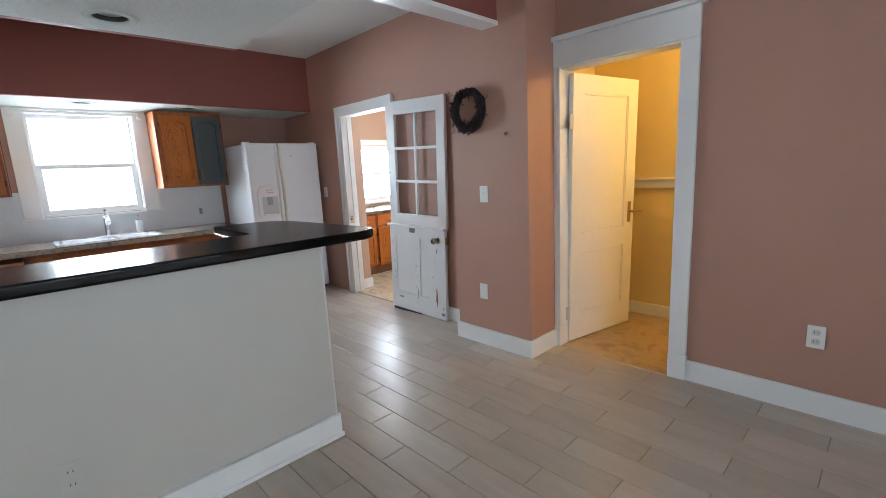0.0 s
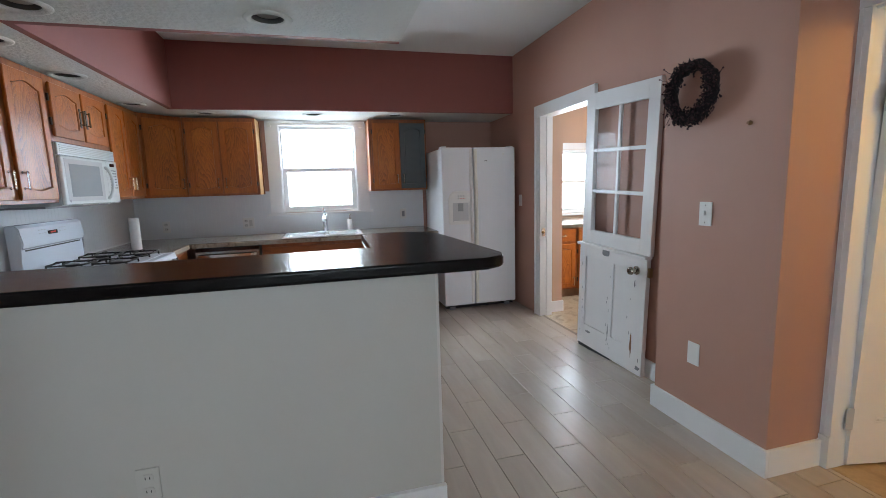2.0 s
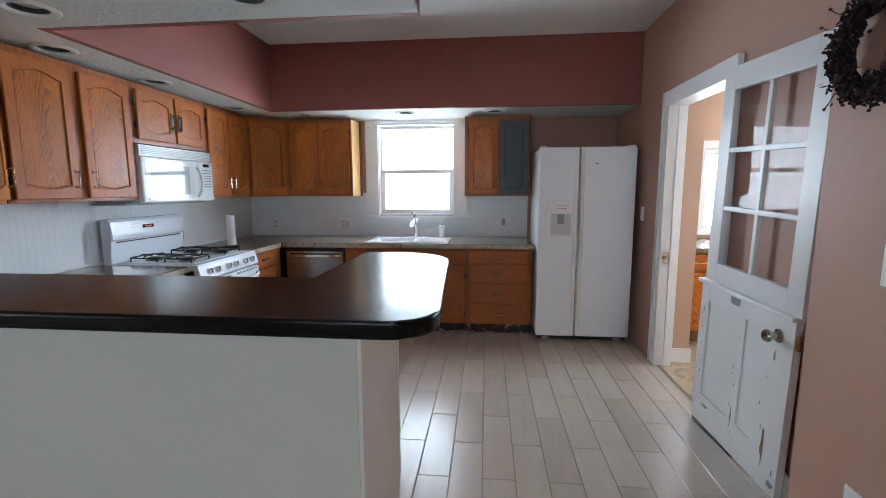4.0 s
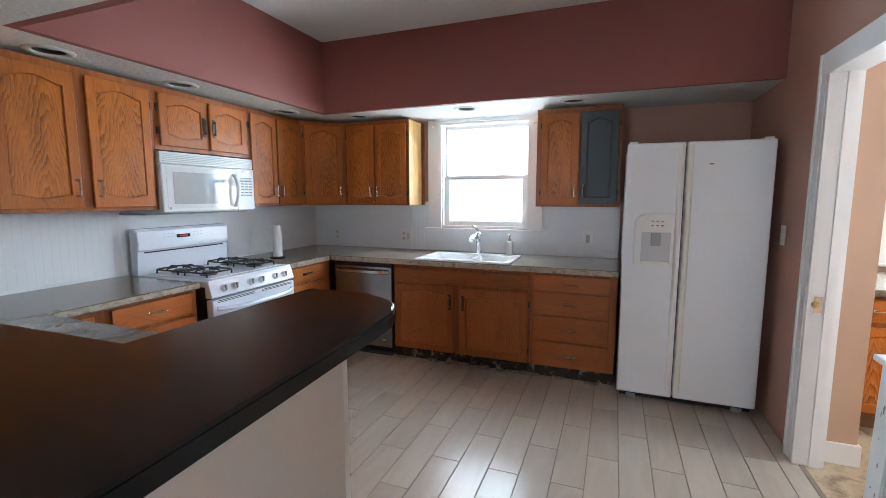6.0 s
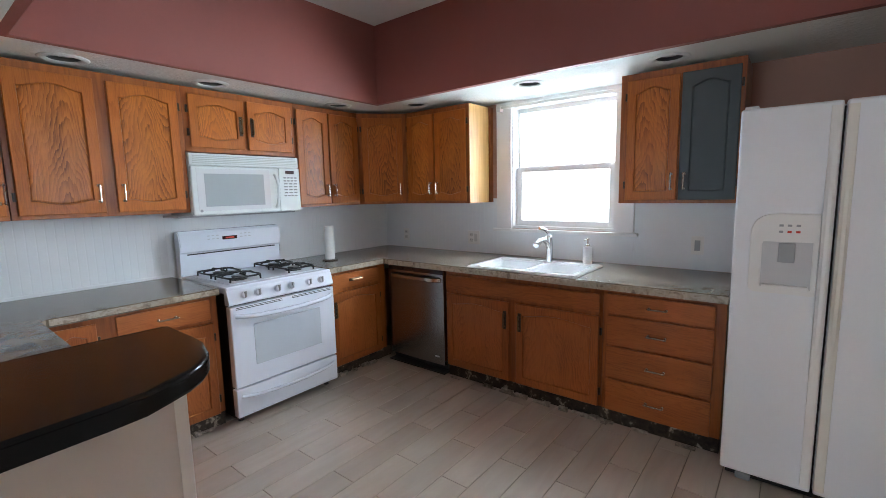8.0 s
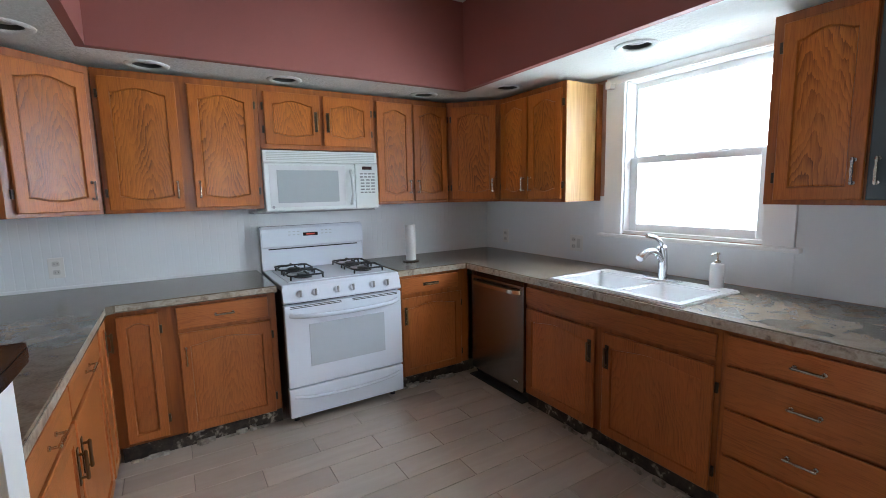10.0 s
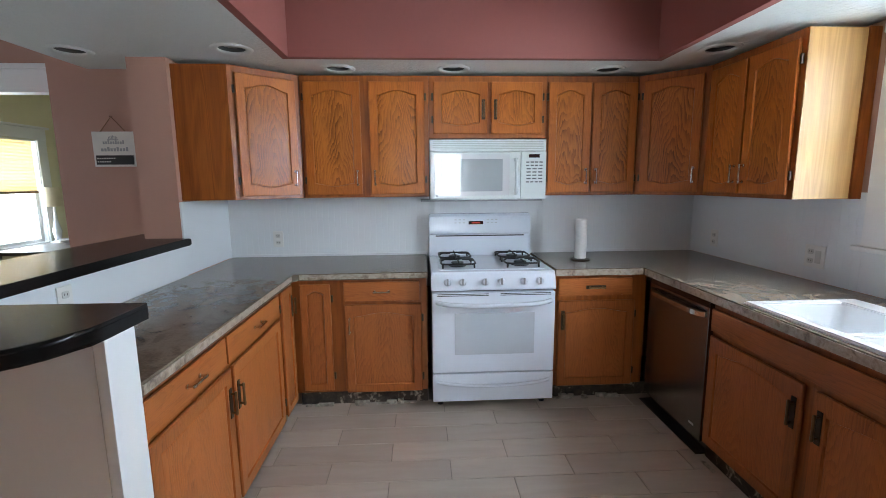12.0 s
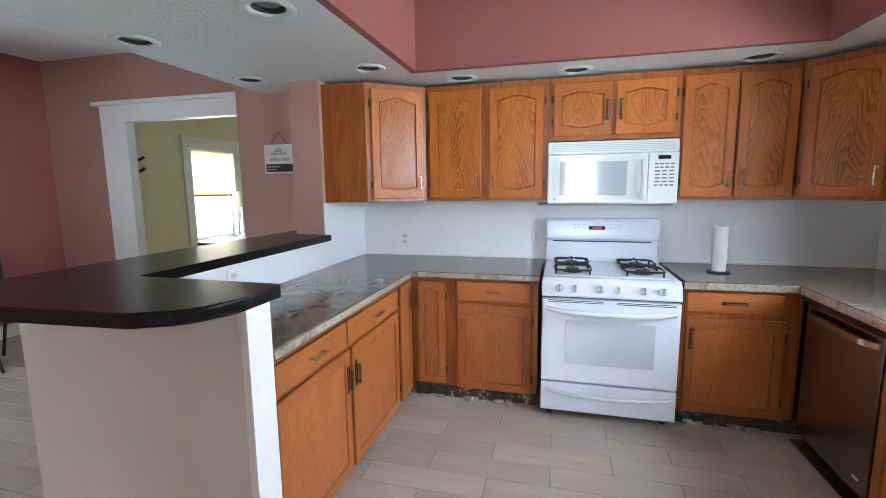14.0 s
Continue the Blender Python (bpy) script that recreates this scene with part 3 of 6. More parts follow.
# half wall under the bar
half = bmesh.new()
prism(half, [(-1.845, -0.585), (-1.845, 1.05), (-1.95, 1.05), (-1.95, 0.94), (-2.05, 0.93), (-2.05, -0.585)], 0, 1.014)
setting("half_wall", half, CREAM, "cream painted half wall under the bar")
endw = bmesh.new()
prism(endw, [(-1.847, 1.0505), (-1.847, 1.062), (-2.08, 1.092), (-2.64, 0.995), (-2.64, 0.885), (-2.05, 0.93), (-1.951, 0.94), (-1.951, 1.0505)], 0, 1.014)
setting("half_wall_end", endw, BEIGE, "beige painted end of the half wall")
setting("half_wall_trim", B(-2.668, -2.64, 0.882, 0.995, 0, 1.014, 0.003), TRIM, "white corner board on the half wall")

# ---- trim: casings, baseboards, window frames ----


def casing(name, x0, x1, top, y, w, depth, label, cap=False, plinth=0.0, right=True):
    """Door casing on a wall that faces -y: legs, head and, for the old ones, a cap and plinth blocks."""
    legs = bmesh.new()
    box(legs, x0 - w, x0, y - depth, y, plinth, top, 0.004)
    if right:
        box(legs, x1, x1 + w, y - depth, y, plinth, top, 0.004)
    band = depth + 0.008
    box(legs, x0 - w - 0.002, x0 - w + 0.020, y - band, y, plinth, top + (0 if cap else w), 0.004)
    box(legs, x0 - 0.030, x0 - 0.024, y - depth - 0.003, y, plinth, top, 0.002)
    if right and not cap:
        box(legs, x1 + w - 0.020, x1 + w + 0.002, y - band, y, plinth, top + w, 0.004)
    if plinth:
        box(legs, x0 - w - 0.004, x0, y - depth - 0.006, y, 0, plinth, 0.003)
        if right:
            box(legs, x1, x1 + w + 0.004, y - depth - 0.006, y, 0, plinth, 0.003)
    top_h = 0.16 if cap else w
    box(legs, x0 - w, x1 + (w if right else 0), y - depth - 0.002, y, top, top + top_h, 0.004)
    if cap:
        box(legs, x0 - w - 0.03, x1 + w + 0.03, y - depth - 0.03, y, top + top_h, top + top_h + 0.03, 0.006)
    return setting(name, legs, TRIM, label)


casing("trim_split_door", -4.13, -3.36, 1.915, NORTH, 0.105, 0.022, "white door casing round the split-door opening")
jamb = bmesh.new()
box(jamb, -4.145, -4.13, 2.675, 2.79, 0, 1.93)
box(jamb, -3.36, -3.345, 2.675, 2.79, 0, 1.93)
box(jamb, -4.13, -3.36, 2.675, 2.79, 1.915, 1.93)
box(jamb, -4.13, -4.118, 2.725, 2.765, 0, 1.915, 0.002)
setting("threshold", B(-4.13, -3.36, 2.688, 2.712, -0.02, 0.003, 0.001), GROUT, "dark worn strip between the tiles and the pantry vinyl")
setting("jamb_split_door", jamb, TRIM, "white painted door jamb")
sp = thing("strike_plate", (-4.129, 2.70, 0.83), "small steel latch plate with a brass knob on the jamb", "latch")
part("plate", B(-4.13, -4.126, 2.684, 2.716, 0.79, 0.87, 0.001), NICKEL, sp)
part("catch", lathe(bmesh.new(), (-4.126, 2.69, 0.835), (1, -0.4, 0), [(0, 0.010), (0.012, 0.011), (0.022, 0.016), (0.034, 0.012), (0.037, 0.004)], 12), BRASS, sp)

casing("trim_bath_door", -1.58, -0.842, 1.94, 2.78, 0.097, 0.025, "tall white casing round the bathroom doorway", cap=True, plinth=0.15)
jb = bmesh.new()
box(jb, -1.595, -1.58, 2.775, 2.91, 0, 1.955)
box(jb, -0.842, -0.827, 2.775, 2.91, 0, 1.955)
box(jb, -1.58, -0.842, 2.775, 2.91, 1.93, 1.955)
box(jb, -0.857, -0.842, 2.83, 2.865, 0, 1.93, 0.002)
setting("jamb_bath_door", jb, TRIM, "white painted bathroom door jamb")

lo = bmesh.new()
box(lo, 0.435, 0.735, -1.38, -1.355, 0, 2.01, 0.004)
box(lo, -1.12, 0.735, -1.38, -1.352, 2.01, 2.165, 0.004)
box(lo, -1.12, 0.80, -1.38, -1.325, 2.165, 2.20, 0.006)
box(lo, 0.435, 0.455, -1.445, -1.3801, 0, 2.01)
box(lo, -1.02, 0.435, -1.445, -1.3801, 2.01, 2.03)
setting("trim_living_opening", lo, TRIM, "white cased opening with a crown cap")

bb = bmesh.new()
box(bb, -3.25, -2.30, 2.665, NORTH, 0, 0.12, 0.003)
setting("baseboard_north", bb, TRIM, "white baseboard along the split-door wall")
bc = bmesh.new()
box(bc, -2.316, -1.609, 2.434, 2.45, 0, 0.125, 0.003)
box(bc, -1.625, -1.609, 2.45, 2.755, 0, 0.125, 0.003)
box(bc, -2.316, -2.30, 2.45, 2.665, 0, 0.125, 0.003)
setting("baseboard_chase", bc, TRIM, "tall white baseboard round the chase")
setting("baseboard_bath_wall", B(-0.741, 1.45, 2.762, 2.78, 0, 0.125, 0.003), TRIM, "tall white baseboard")
setting("baseboard_east", B(1.432, 1.45, -1.38, 2.762, 0, 0.125, 0.003), TRIM, "white baseboard on the maroon wall")
setting("baseboard_opening", B(0.735, 1.432, -1.38, -1.362, 0, 0.125, 0.003), TRIM, "white baseboard beside the cased opening")
bh = bmesh.new()
box(bh, -1.845, -1.825, -0.585, 1.068, 0, 0.12, 0.003)
box(bh, -1.825, -1.815, -0.585, 1.075, 0, 0.022, 0.004)
setting("baseboard_half_wall", bh, TRIM, "white two-piece baseboard along the half wall")
setting("baseboard_pantry", B(-4.24, -4.205, 2.79, 2.965, 0, 0.11, 0.003), TRIM, "white baseboard on the pantry wall return")


def hung_window(name, x, inward, y0, y1, z0, z1, meet, label, w=0.12):
    """Double-hung window in an opening of a wall along y. inward: +1 where the room lies towards +x."""
    s = inward
    top = thing(name, (x, (y0 + y1) / 2, z0), label, "", kind="structure")
    fr = bmesh.new()
    box(fr, x - s * 0.16, x + s * 0.002, y0 - 0.001, y0 + 0.012, z0, z1)
    box(fr, x - s * 0.16, x + s * 0.002, y1 - 0.012, y1 + 0.001, z0, z1)
    box(fr, x - s * 0.16, x + s * 0.002, y0 + 0.012, y1 - 0.012, z1 - 0.02, z1)
    box(fr, x - s * 0.16, x + s * 0.002, y0 + 0.012, y1 - 0.012, z0, z0 + 0.018)
    part("window_frame", fr, TRIM, top)
    cs = bmesh.new()
    box(cs, x, x + s * 0.022, y0 - w, y0 + 0.004, z0 - 0.004, z1 + 0.004, 0.004)
    box(cs, x, x + s * 0.022, y1 - 0.004, y1 + w, z0 - 0.004, z1 + 0.004, 0.004)
    part("casing", cs, TRIM, top)
    part("sill", B(x - s * 0.02, x + s * 0.045, y0 - w - 0.03, y1 + w + 0.03, z0 - 0.026, z0 - 0.004, 0.006), TRIM, top)
    for nm, a, b, d in (("upper_sash", meet - 0.012, z1 - 0.02, 0.085), ("lower_sash", z0 + 0.018, meet + 0.022, 0.05)):
        sa, sb = y0 + 0.012, y1 - 0.012
        m = bmesh.new()
        st = 0.05 if nm == "lower_sash" else 0.016
        box(m, x - s * (d + 0.03), x - s * d, sa, sa + st, a, b, 0.003)
        box(m, x - s * (d + 0.03), x - s * d, sb - st, sb, a, b, 0.003)
        box(m, x - s * (d + 0.03), x - s * d, sa + st, sb - st, b - 0.035, b, 0.003)
        box(m, x - s * (d + 0.03), x - s * d, sa + st, sb - st, a, a + 0.045, 0.003)
        sash = part(nm, m, TRIM, top)
        g = part("pane", B(x - s * (d + 0.017), x - s * (d + 0.013), sa + st - 0.005, sb - st + 0.005, a + 0.04, b - 0.03), GLASS, sash)
        g.visible_shadow = False
        if nm == "lower_sash":
            for yy in (sa + 0.22, sb - 0.22):
                part("sash_lock", B(x - s * d, x - s * (d - 0.018), yy - 0.025, yy + 0.025, b, b + 0.012, 0.004), PLASTIC, sash)
    return top


hung_window("window_1", WEST, 1, 0.235, 1.05, 1.06, 2.02, 1.515, "white double-hung window over the sink, washed out by daylight", 0.13)
hung_window("window_2", -5.448, 1, 3.52, 4.48, 0.90, 1.72, 1.30, "white double-hung pantry window", 0.09)
hung_window("window_3", 1.438, -1, -3.99, -3.14, 0.62, 1.93, 1.28, "white double-hung living room window", 0.13)
# the two dining windows are unseen, added to go with their lamp
hung_window("added_window_4", 1.45, -1, -0.10, 0.74, 0.72, 1.98, 1.34, "white double-hung dining window, added out of view to light the room", 0.09)
hung_window("added_window_5", 1.45, -1, 0.76, 1.60, 0.72, 1.98, 1.34, "white double-hung dining window, added out of view to light the room", 0.09)
nw = thing("window_6", (-3.92, 4.60, 0.93), "bright pantry window facing the split door", "", kind="structure")
fr = bmesh.new()
box(fr, -4.219, -4.18, 4.61, 4.68, 0.93, 1.97, 0.003)
box(fr, -3.66, -3.621, 4.61, 4.68, 0.93, 1.97, 0.003)
box(fr, -4.18, -3.66, 4.61, 4.68, 1.93, 1.969, 0.003)
box(fr, -4.18, -3.66, 4.61, 4.68, 0.931, 0.97, 0.003)
box(fr, -4.18, -3.66, 4.62, 4.67, 1.435, 1.465, 0.003)
part("window_frame", fr, TRIM, nw)
cs = bmesh.new()
box(cs, -4.32, -4.22, 4.578, 4.60, 0.93, 2.07, 0.004)
box(cs, -3.62, -3.52, 4.578, 4.60, 0.93, 2.07, 0.004)
box(cs, -4.22, -3.62, 4.578, 4.60, 1.97, 2.07, 0.004)
part("casing", cs, TRIM, nw)
for za, zb in ((0.97, 1.435), (1.465, 1.93)):
    g = part("pane", B(-4.18, -3.66, 4.645, 4.65, za, zb), GLASS, nw)
    g.visible_shadow = False
hd = bmesh.new()
box(hd, 1.41, 1.438, -4.12, -3.01, 1.934, 2.07, 0.004)
box(hd, 1.39, 1.438, -4.16, -2.97, 2.07, 2.10, 0.005)
setting("trim_living_window", hd, TRIM, "white window head with a cap")
setting("trim_pantry_window", B(-5.448, -5.426, 3.43, 4.57, 1.7245, 1.80, 0.003), TRIM, "white head casing over the pantry window")
setting("trim_sink_window", B(WEST, WEST + 0.022, 0.105, 1.165, 2.0245, 2.049, 0.003), TRIM, "white head casing over the sink window")

rod = thing("curtain_rod", (WEST + 0.05, 0.64, 2.0), "white flat curtain rod over the sink window", "curtain rod")
part("rod", B(WEST + 0.05, WEST + 0.062, 0.13, 1.13, 1.995, 2.015, 0.003), PLASTIC, rod)
for yy in (0.13, 1.09):
    part("bracket", B(WEST + 0.022, WEST + 0.068, yy, yy + 0.04, 1.975, 2.02, 0.003), PLASTIC, rod)

# pleated shade, living room; its cloth glows to imitate daylight behind it
ps = bmesh.new()
zs = [1.29 + i * 0.02 for i in range(33)]
front = [ps.verts.new((1.452 + (0.012 if i % 2 else 0.0), -3.94, z)) for i, z in enumerate(zs)]
backv = [ps.verts.new((1.452 + (0.012 if i % 2 else 0.0), -3.19, z)) for i, z in enumerate(zs)]
for i in range(32):
    ps.faces.new((front[i], backv[i], backv[i + 1], front[i + 1]))
bmesh.ops.solidify(ps, geom=ps.faces[:], thickness=0.003)
sh = thing("pleated_shade", (1.455, -3.565, 1.27), "cream pleated shade half lowered over the window", "window shade")
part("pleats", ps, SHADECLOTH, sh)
part("bottom_rail", B(1.448, 1.472, -3.94, -3.19, 1.265, 1.292, 0.004), RAWWOOD, sh, "brown bottom rail")

# ---- beadboard splashback ----


def beadboard(bm, length, z0, z1, place):
    """Upright boards with a bead groove about every 4 cm; place maps (along, out, up) to the room."""
    n = max(1, round(length / 0.042))
    step = length / n
    prof = []
    for i in range(n):
        a = i * step
        prof += [(a + 0.0, 0.004), (a + step - 0.006, 0.004), (a + step - 0.0045, 0.0035), (a + step - 0.003, 0.00395), (a + step - 0.0015, 0.0035)]
    prof.append((length, 0.004))
    lo = [bm.verts.new(place(u, d, z0)) for u, d in prof]
    hi = [bm.verts.new(place(u, d, z1)) for u, d in prof]
    for i in range(len(prof) - 1):
        bm.faces.new((lo[i], lo[i + 1], hi[i + 1], hi[i]))
    a0, a1 = bm.verts.new(place(0, 0.0005, z1)), bm.verts.new(place(length, 0.0005, z1))
    bm.faces.new(hi + [a1, a0])
    return bm


CT = 0.838
bd = bmesh.new()
beadboard(bd, 3.42, 0.60, 1.30, lambda u, d, z: (-2.04 - u, SOUTH + 0.001 + d, z))
setting("splashback_south", bd, PANEL, "white painted beadboard behind the stove", False)
bd = bmesh.new()
beadboard(bd, 1.315, CT, 1.30, lambda u, d, z: (WEST + 0.001 + d, SOUTH + u, z))
box(bd, WEST, WEST + 0.005, 0.105, 1.18, CT, 1.034)
box(bd, WEST, WEST + 0.005, 1.181, 1.81, CT, 1.30)
setting("splashback_west", bd, PANEL, "white painted beadboard under the sink window", False)
bd = bmesh.new()
box(bd, -2.05, -2.04, -1.205, -0.585, CT, 1.262)
box(bd, -2.056, -2.05, -0.585, 0.92, CT, 1.014)
setting("splashback_bar", bd, PANEL, "white painted board behind the bar")
setting("splash_strip", B(-2.056, -5.44, SOUTH + 0.005, SOUTH + 0.014, CT, CT + 0.018, 0.002), PANEL, "thin white strip along the counter")

# ---- cabinets ----


def lay(origin, u, n):
    """Local (along, up, out) to the room."""
    u, n = Vector(u).normalized(), Vector(n).normalized()
    m = Matrix((u, Vector((0, 0, 1)), n)).transposed().to_4x4()
    m.translation = Vector(origin)
    return m


def arch_loop(x0, x1, y0, y1, top, bottom, n=10):
    """Door panel outline whose top rises (and bottom falls) in a shallow cathedral curve."""
    pts = []
    for i in range(n + 1):
        t = i / n
        s = math.sin(math.pi * t) ** 1.6
        pts.append((x0 + (x1 - x0) * t, y0 + bottom * (1 - s)))
    for i in range(n + 1):
        t = 1 - i / n
        s = math.sin(math.pi * t) ** 1.6
        pts.append((x0 + (x1 - x0) * t, y1 - top * (1 - s)))
    return pts


def along_grain(bm, centre, lying=False):
    """Lay the wood's length on a front: across the grain from its centre line, then along it."""
    uv = bm.loops.layers.uv.new("UVMap")
    for f in bm.faces:
        for k in f.loops:
            x, y = k.vert.co.x, k.vert.co.y
            k[uv].uv = (y - centre, x) if lying else (x - centre, y)
    return bm


def door_front(w, h, arch=0.03, low=0.0, rail=0.055, t=0.019):
    """A framed door with a raised arched panel, in its own (along, up, out)."""
    bm = bmesh.new()
    k = 10
    outer = [(w * i / k, 0) for i in range(k + 1)] + [(w * (1 - i / k), h) for i in range(k + 1)]
    inset = [(min(max(x, 0.004), w - 0.004), min(max(y, 0.004), h - 0.004)) for x, y in outer]
    under = [(min(max(x, 0.006), w - 0.006), min(max(y, 0.006), h - 0.006)) for x, y in outer]
    loops = [(under, 0), (under, 0.008), (outer, 0.009), (outer, t - 0.004), (inset, t),
             (arch_loop(rail, w - rail, rail, h - rail, arch, low, k), t),
             (arch_loop(rail + 0.004, w - rail - 0.004, rail + 0.004, h - rail - 0.004, arch, low, k), t - 0.0095)]
    skin(bm, [[bm.verts.new((x, y, d)) for x, y in lp] for lp, d in loops])
    return along_grain(bm, 0.02)


def door_panel(w, h, arch, low, rail, t=0.019):
    """The veneered field set into a framed door."""
    bm = bmesh.new()
    skin(bm, [[bm.verts.new((x, y, d)) for x, y in arch_loop(rail + e, w - rail - e, rail + e, h - rail - e, arch, low, 10)]
              for e, d in ((0.0041, t - 0.0094), (0.0043, t - 0.0078), (0.009, t - 0.0072), (0.013, t - 0.0052))])
    return along_grain(bm, w / 2)


def slab_front(w, h, t=0.019):
    bm = box(bmesh.new(), 0.006, w - 0.006, 0.006, h - 0.006, 0, 0.009)
    return along_grain(box(bm, 0, w, 0, h, 0.0085, t, 0.004, 2), h * 0.3, True)


def at_place(bm, m):
    bmesh.ops.transform(bm, matrix=m, verts=bm.verts)
    return bm


def bar_handle(parent, m, x, y, upright=True, length=0.10, material=None):
    """Turned pull with two posts and a waisted grip."""
    d = Vector((0, 1, 0)) if upright else Vector((1, 0, 0))
    c = Vector((x, y, 0))
    bm = bmesh.new()
    for s in (-1, 1):
        p = c + d * s * length * 0.42
        lathe(bm, p, (0, 0, 1), [(0, 0.008), (0.004, 0.008), (0.006, 0.004), (0.024, 0.004)], 8)
    prof = [(0, 0.003), (0.06, 0.006), (0.15, 0.006), (0.3, 0.0042), (0.5, 0.0065), (0.7, 0.0042), (0.85, 0.006), (0.94, 0.006), (1, 0.003)]
    lathe(bm, c - d * length / 2 + Vector((0, 0, 0.025)), d, [(a * length, r) for a, r in prof], 8)
    return part("handle", at_place(bm, m), material or NICKEL, parent, "turned metal pull")


def plate_handle(parent, m, x, y, upright=True):
    """Dark pull on a backplate with a rubbed bronze grip."""
    bm = bmesh.new()
    a, b = (0.011, 0.062) if upright else (0.062, 0.011)
    box(bm, x - a, x + a, y - b, y + b, 0, 0.004, 0.002)
    h = part("handle", at_place(bm, m), BRONZE, parent, "dark backplate pull")
    g = bmesh.new()
    d = Vector((0, 1, 0)) if upright else Vector((1, 0, 0))
    for s in (-1, 1):
        lathe(g, Vector((x, y, 0.004)) + d * s * 0.04, (0, 0, 1), [(0, 0.005), (0.018, 0.004)], 8)
    lathe(g, Vector((x, y, 0.022)) - d * 0.05, d, [(0, 0.003), (0.005, 0.0065), (0.05, 0.005), (0.095, 0.0065), (0.1, 0.003)], 8)
    part("grip", at_place(g, m), AGED, h, "dark bronze grip")
    return h


def hinge(parent, m, x, y):
    bm = bmesh.new()
    box(bm, x - 0.006, x + 0.006, y - 0.022, y + 0.022, 0, 0.012, 0.003)
    return part("hinge", at_place(bm, m), BRONZE, parent, "dark hinge")


def cab_door(cab, m, x0, x1, y0, y1, hinge_side, material=None, field=None, arch=0.03, low=0.0, handle="bar", hy=None, rail=0.049):
    """One door on a cabinet's face; hinge_side -1 for hinges at x0. Sizes in the face's own metres."""
    mm = m @ Matrix.Translation((x0, y0, 0.0012))
    w, h = x1 - x0, y1 - y0
    d = part("door", at_place(door_front(w, h, arch, low, rail), mm), material or (OAKLOW if field else OAK), cab)
    part("panel", at_place(door_panel(w, h, arch, low, rail), mm), material or field or OAKPANEL, d)
    hx = w - 0.028 if hinge_side < 0 else 0.028
    hy = hy if hy is not None else h * 0.15
    f = mm @ Matrix.Translation((0, 0, 0.019))
    if handle == "bar":
        bar_handle(d, f, hx, hy)
    elif handle == "plate":
        plate_handle(d, f, hx, hy)
    ex = -0.007 if hinge_side < 0 else w + 0.007
    for yy in (0.09, h - 0.09):
        hinge(d, mm, ex, yy)
    return d


def drawer(cab, m, x0, x1, y0, y1, material, handle="bar"):
    mm = m @ Matrix.Translation((x0, y0, 0.0012))
    d = part("drawer_front", at_place(slab_front(x1 - x0, y1 - y0), mm), material, cab)
    f = mm @ Matrix.Translation((0, 0, 0.019))
    if handle == "bar":
        bar_handle(d, f, (x1 - x0) / 2, (y1 - y0) / 2, False)
    elif handle == "plate":
        plate_handle(d, f, (x1 - x0) / 2, (y1 - y0) / 2, False)
    return d


def carcass(w, h, depth):
    """Box with a face frame a hair proud, in (along, up, out); the face lies at out = 0."""
    bm = bmesh.new()
    box(bm, 0.001, w - 0.001, 0, h, -depth, -0.019, 0.002)
    box(bm, 0, w, 0, h, -0.018, 0, 0.002)
    return bm


def cabinet(name, label, group, m, w, h, depth):
    c = thing(name, m @ Vector((w / 2, 0, -depth / 2)), label, "cabinet", group)
    part("body", at_place(carcass(w, h, depth), m), OAKFRAME, c)
    return c


UZ, UH = 1.27, 0.755
UP, LOW = "upper oak cabinets", "lower oak cabinets"

# uppers on the stove wall
my = -0.885
m = lay((-2.672, my, UZ), (-1, 0, 0), (0, 1, 0))
c = cabinet("upper_cabinet", "golden oak two-door upper cabinet with arched panels", UP, m, 0.803, UH, 0.32)
cab_door(c, m, 0.025, 0.375, 0.02, 0.715, -1, low=0.02)
cab_door(c, m, 0.430, 0.775, 0.02, 0.715, 1, low=0.02)
m = lay((-3.476, my, 1.64), (-1, 0, 0), (0, 1, 0))
c = cabinet("upper_cabinet", "short golden oak cabinet over the microwave", UP, m, 0.757, UH - 0.37, 0.32)
cab_door(c, m, 0.030, 0.375, 0.026, 0.345, -1, arch=0.025, low=0.018, handle="plate", hy=0.15)
cab_door(c, m, 0.397, 0.727, 0.026, 0.345, 1, arch=0.025, low=0.018, handle="plate", hy=0.15)
m = lay((-4.234, my, UZ), (-1, 0, 0), (0, 1, 0))
c = cabinet("upper_cabinet", "narrow golden oak two-door upper cabinet", UP, m, 0.600, UH, 0.32)
cab_door(c, m, 0.012, 0.288, 0.02, 0.715, -1, low=0.02)
cab_door(c, m, 0.300, 0.590, 0.02, 0.715, 1, low=0.02)


def corner_cabinet(label, plan, p, q, hinge_side):
    """Diagonal corner unit over a five-sided plan, with its door on the line p to q."""
    c = thing("corner_cabinet", ((p[0] + q[0]) / 2, (p[1] + q[1]) / 2, UZ), label, "cabinet", UP)
    # darker frame oak on the body also imitates shade on the plain side
    part("body", prism(bmesh.new(), plan, UZ, UZ + UH, 0.002), OAKFRAME, c)
    d = Vector((q[0] - p[0], q[1] - p[1], 0))
    w = d.length
    nrm = Vector((0, 0, 1)).cross(d) * -1
    m = lay((p[0], p[1], UZ), d, -nrm if nrm.dot(Vector((-3.6, 0.5, 0)) - Vector((*p, 0))) < 0 else nrm)
    cab_door(c, m, 0.035, w - 0.03, 0.02, 0.715, hinge_side, low=0.02)
    return c


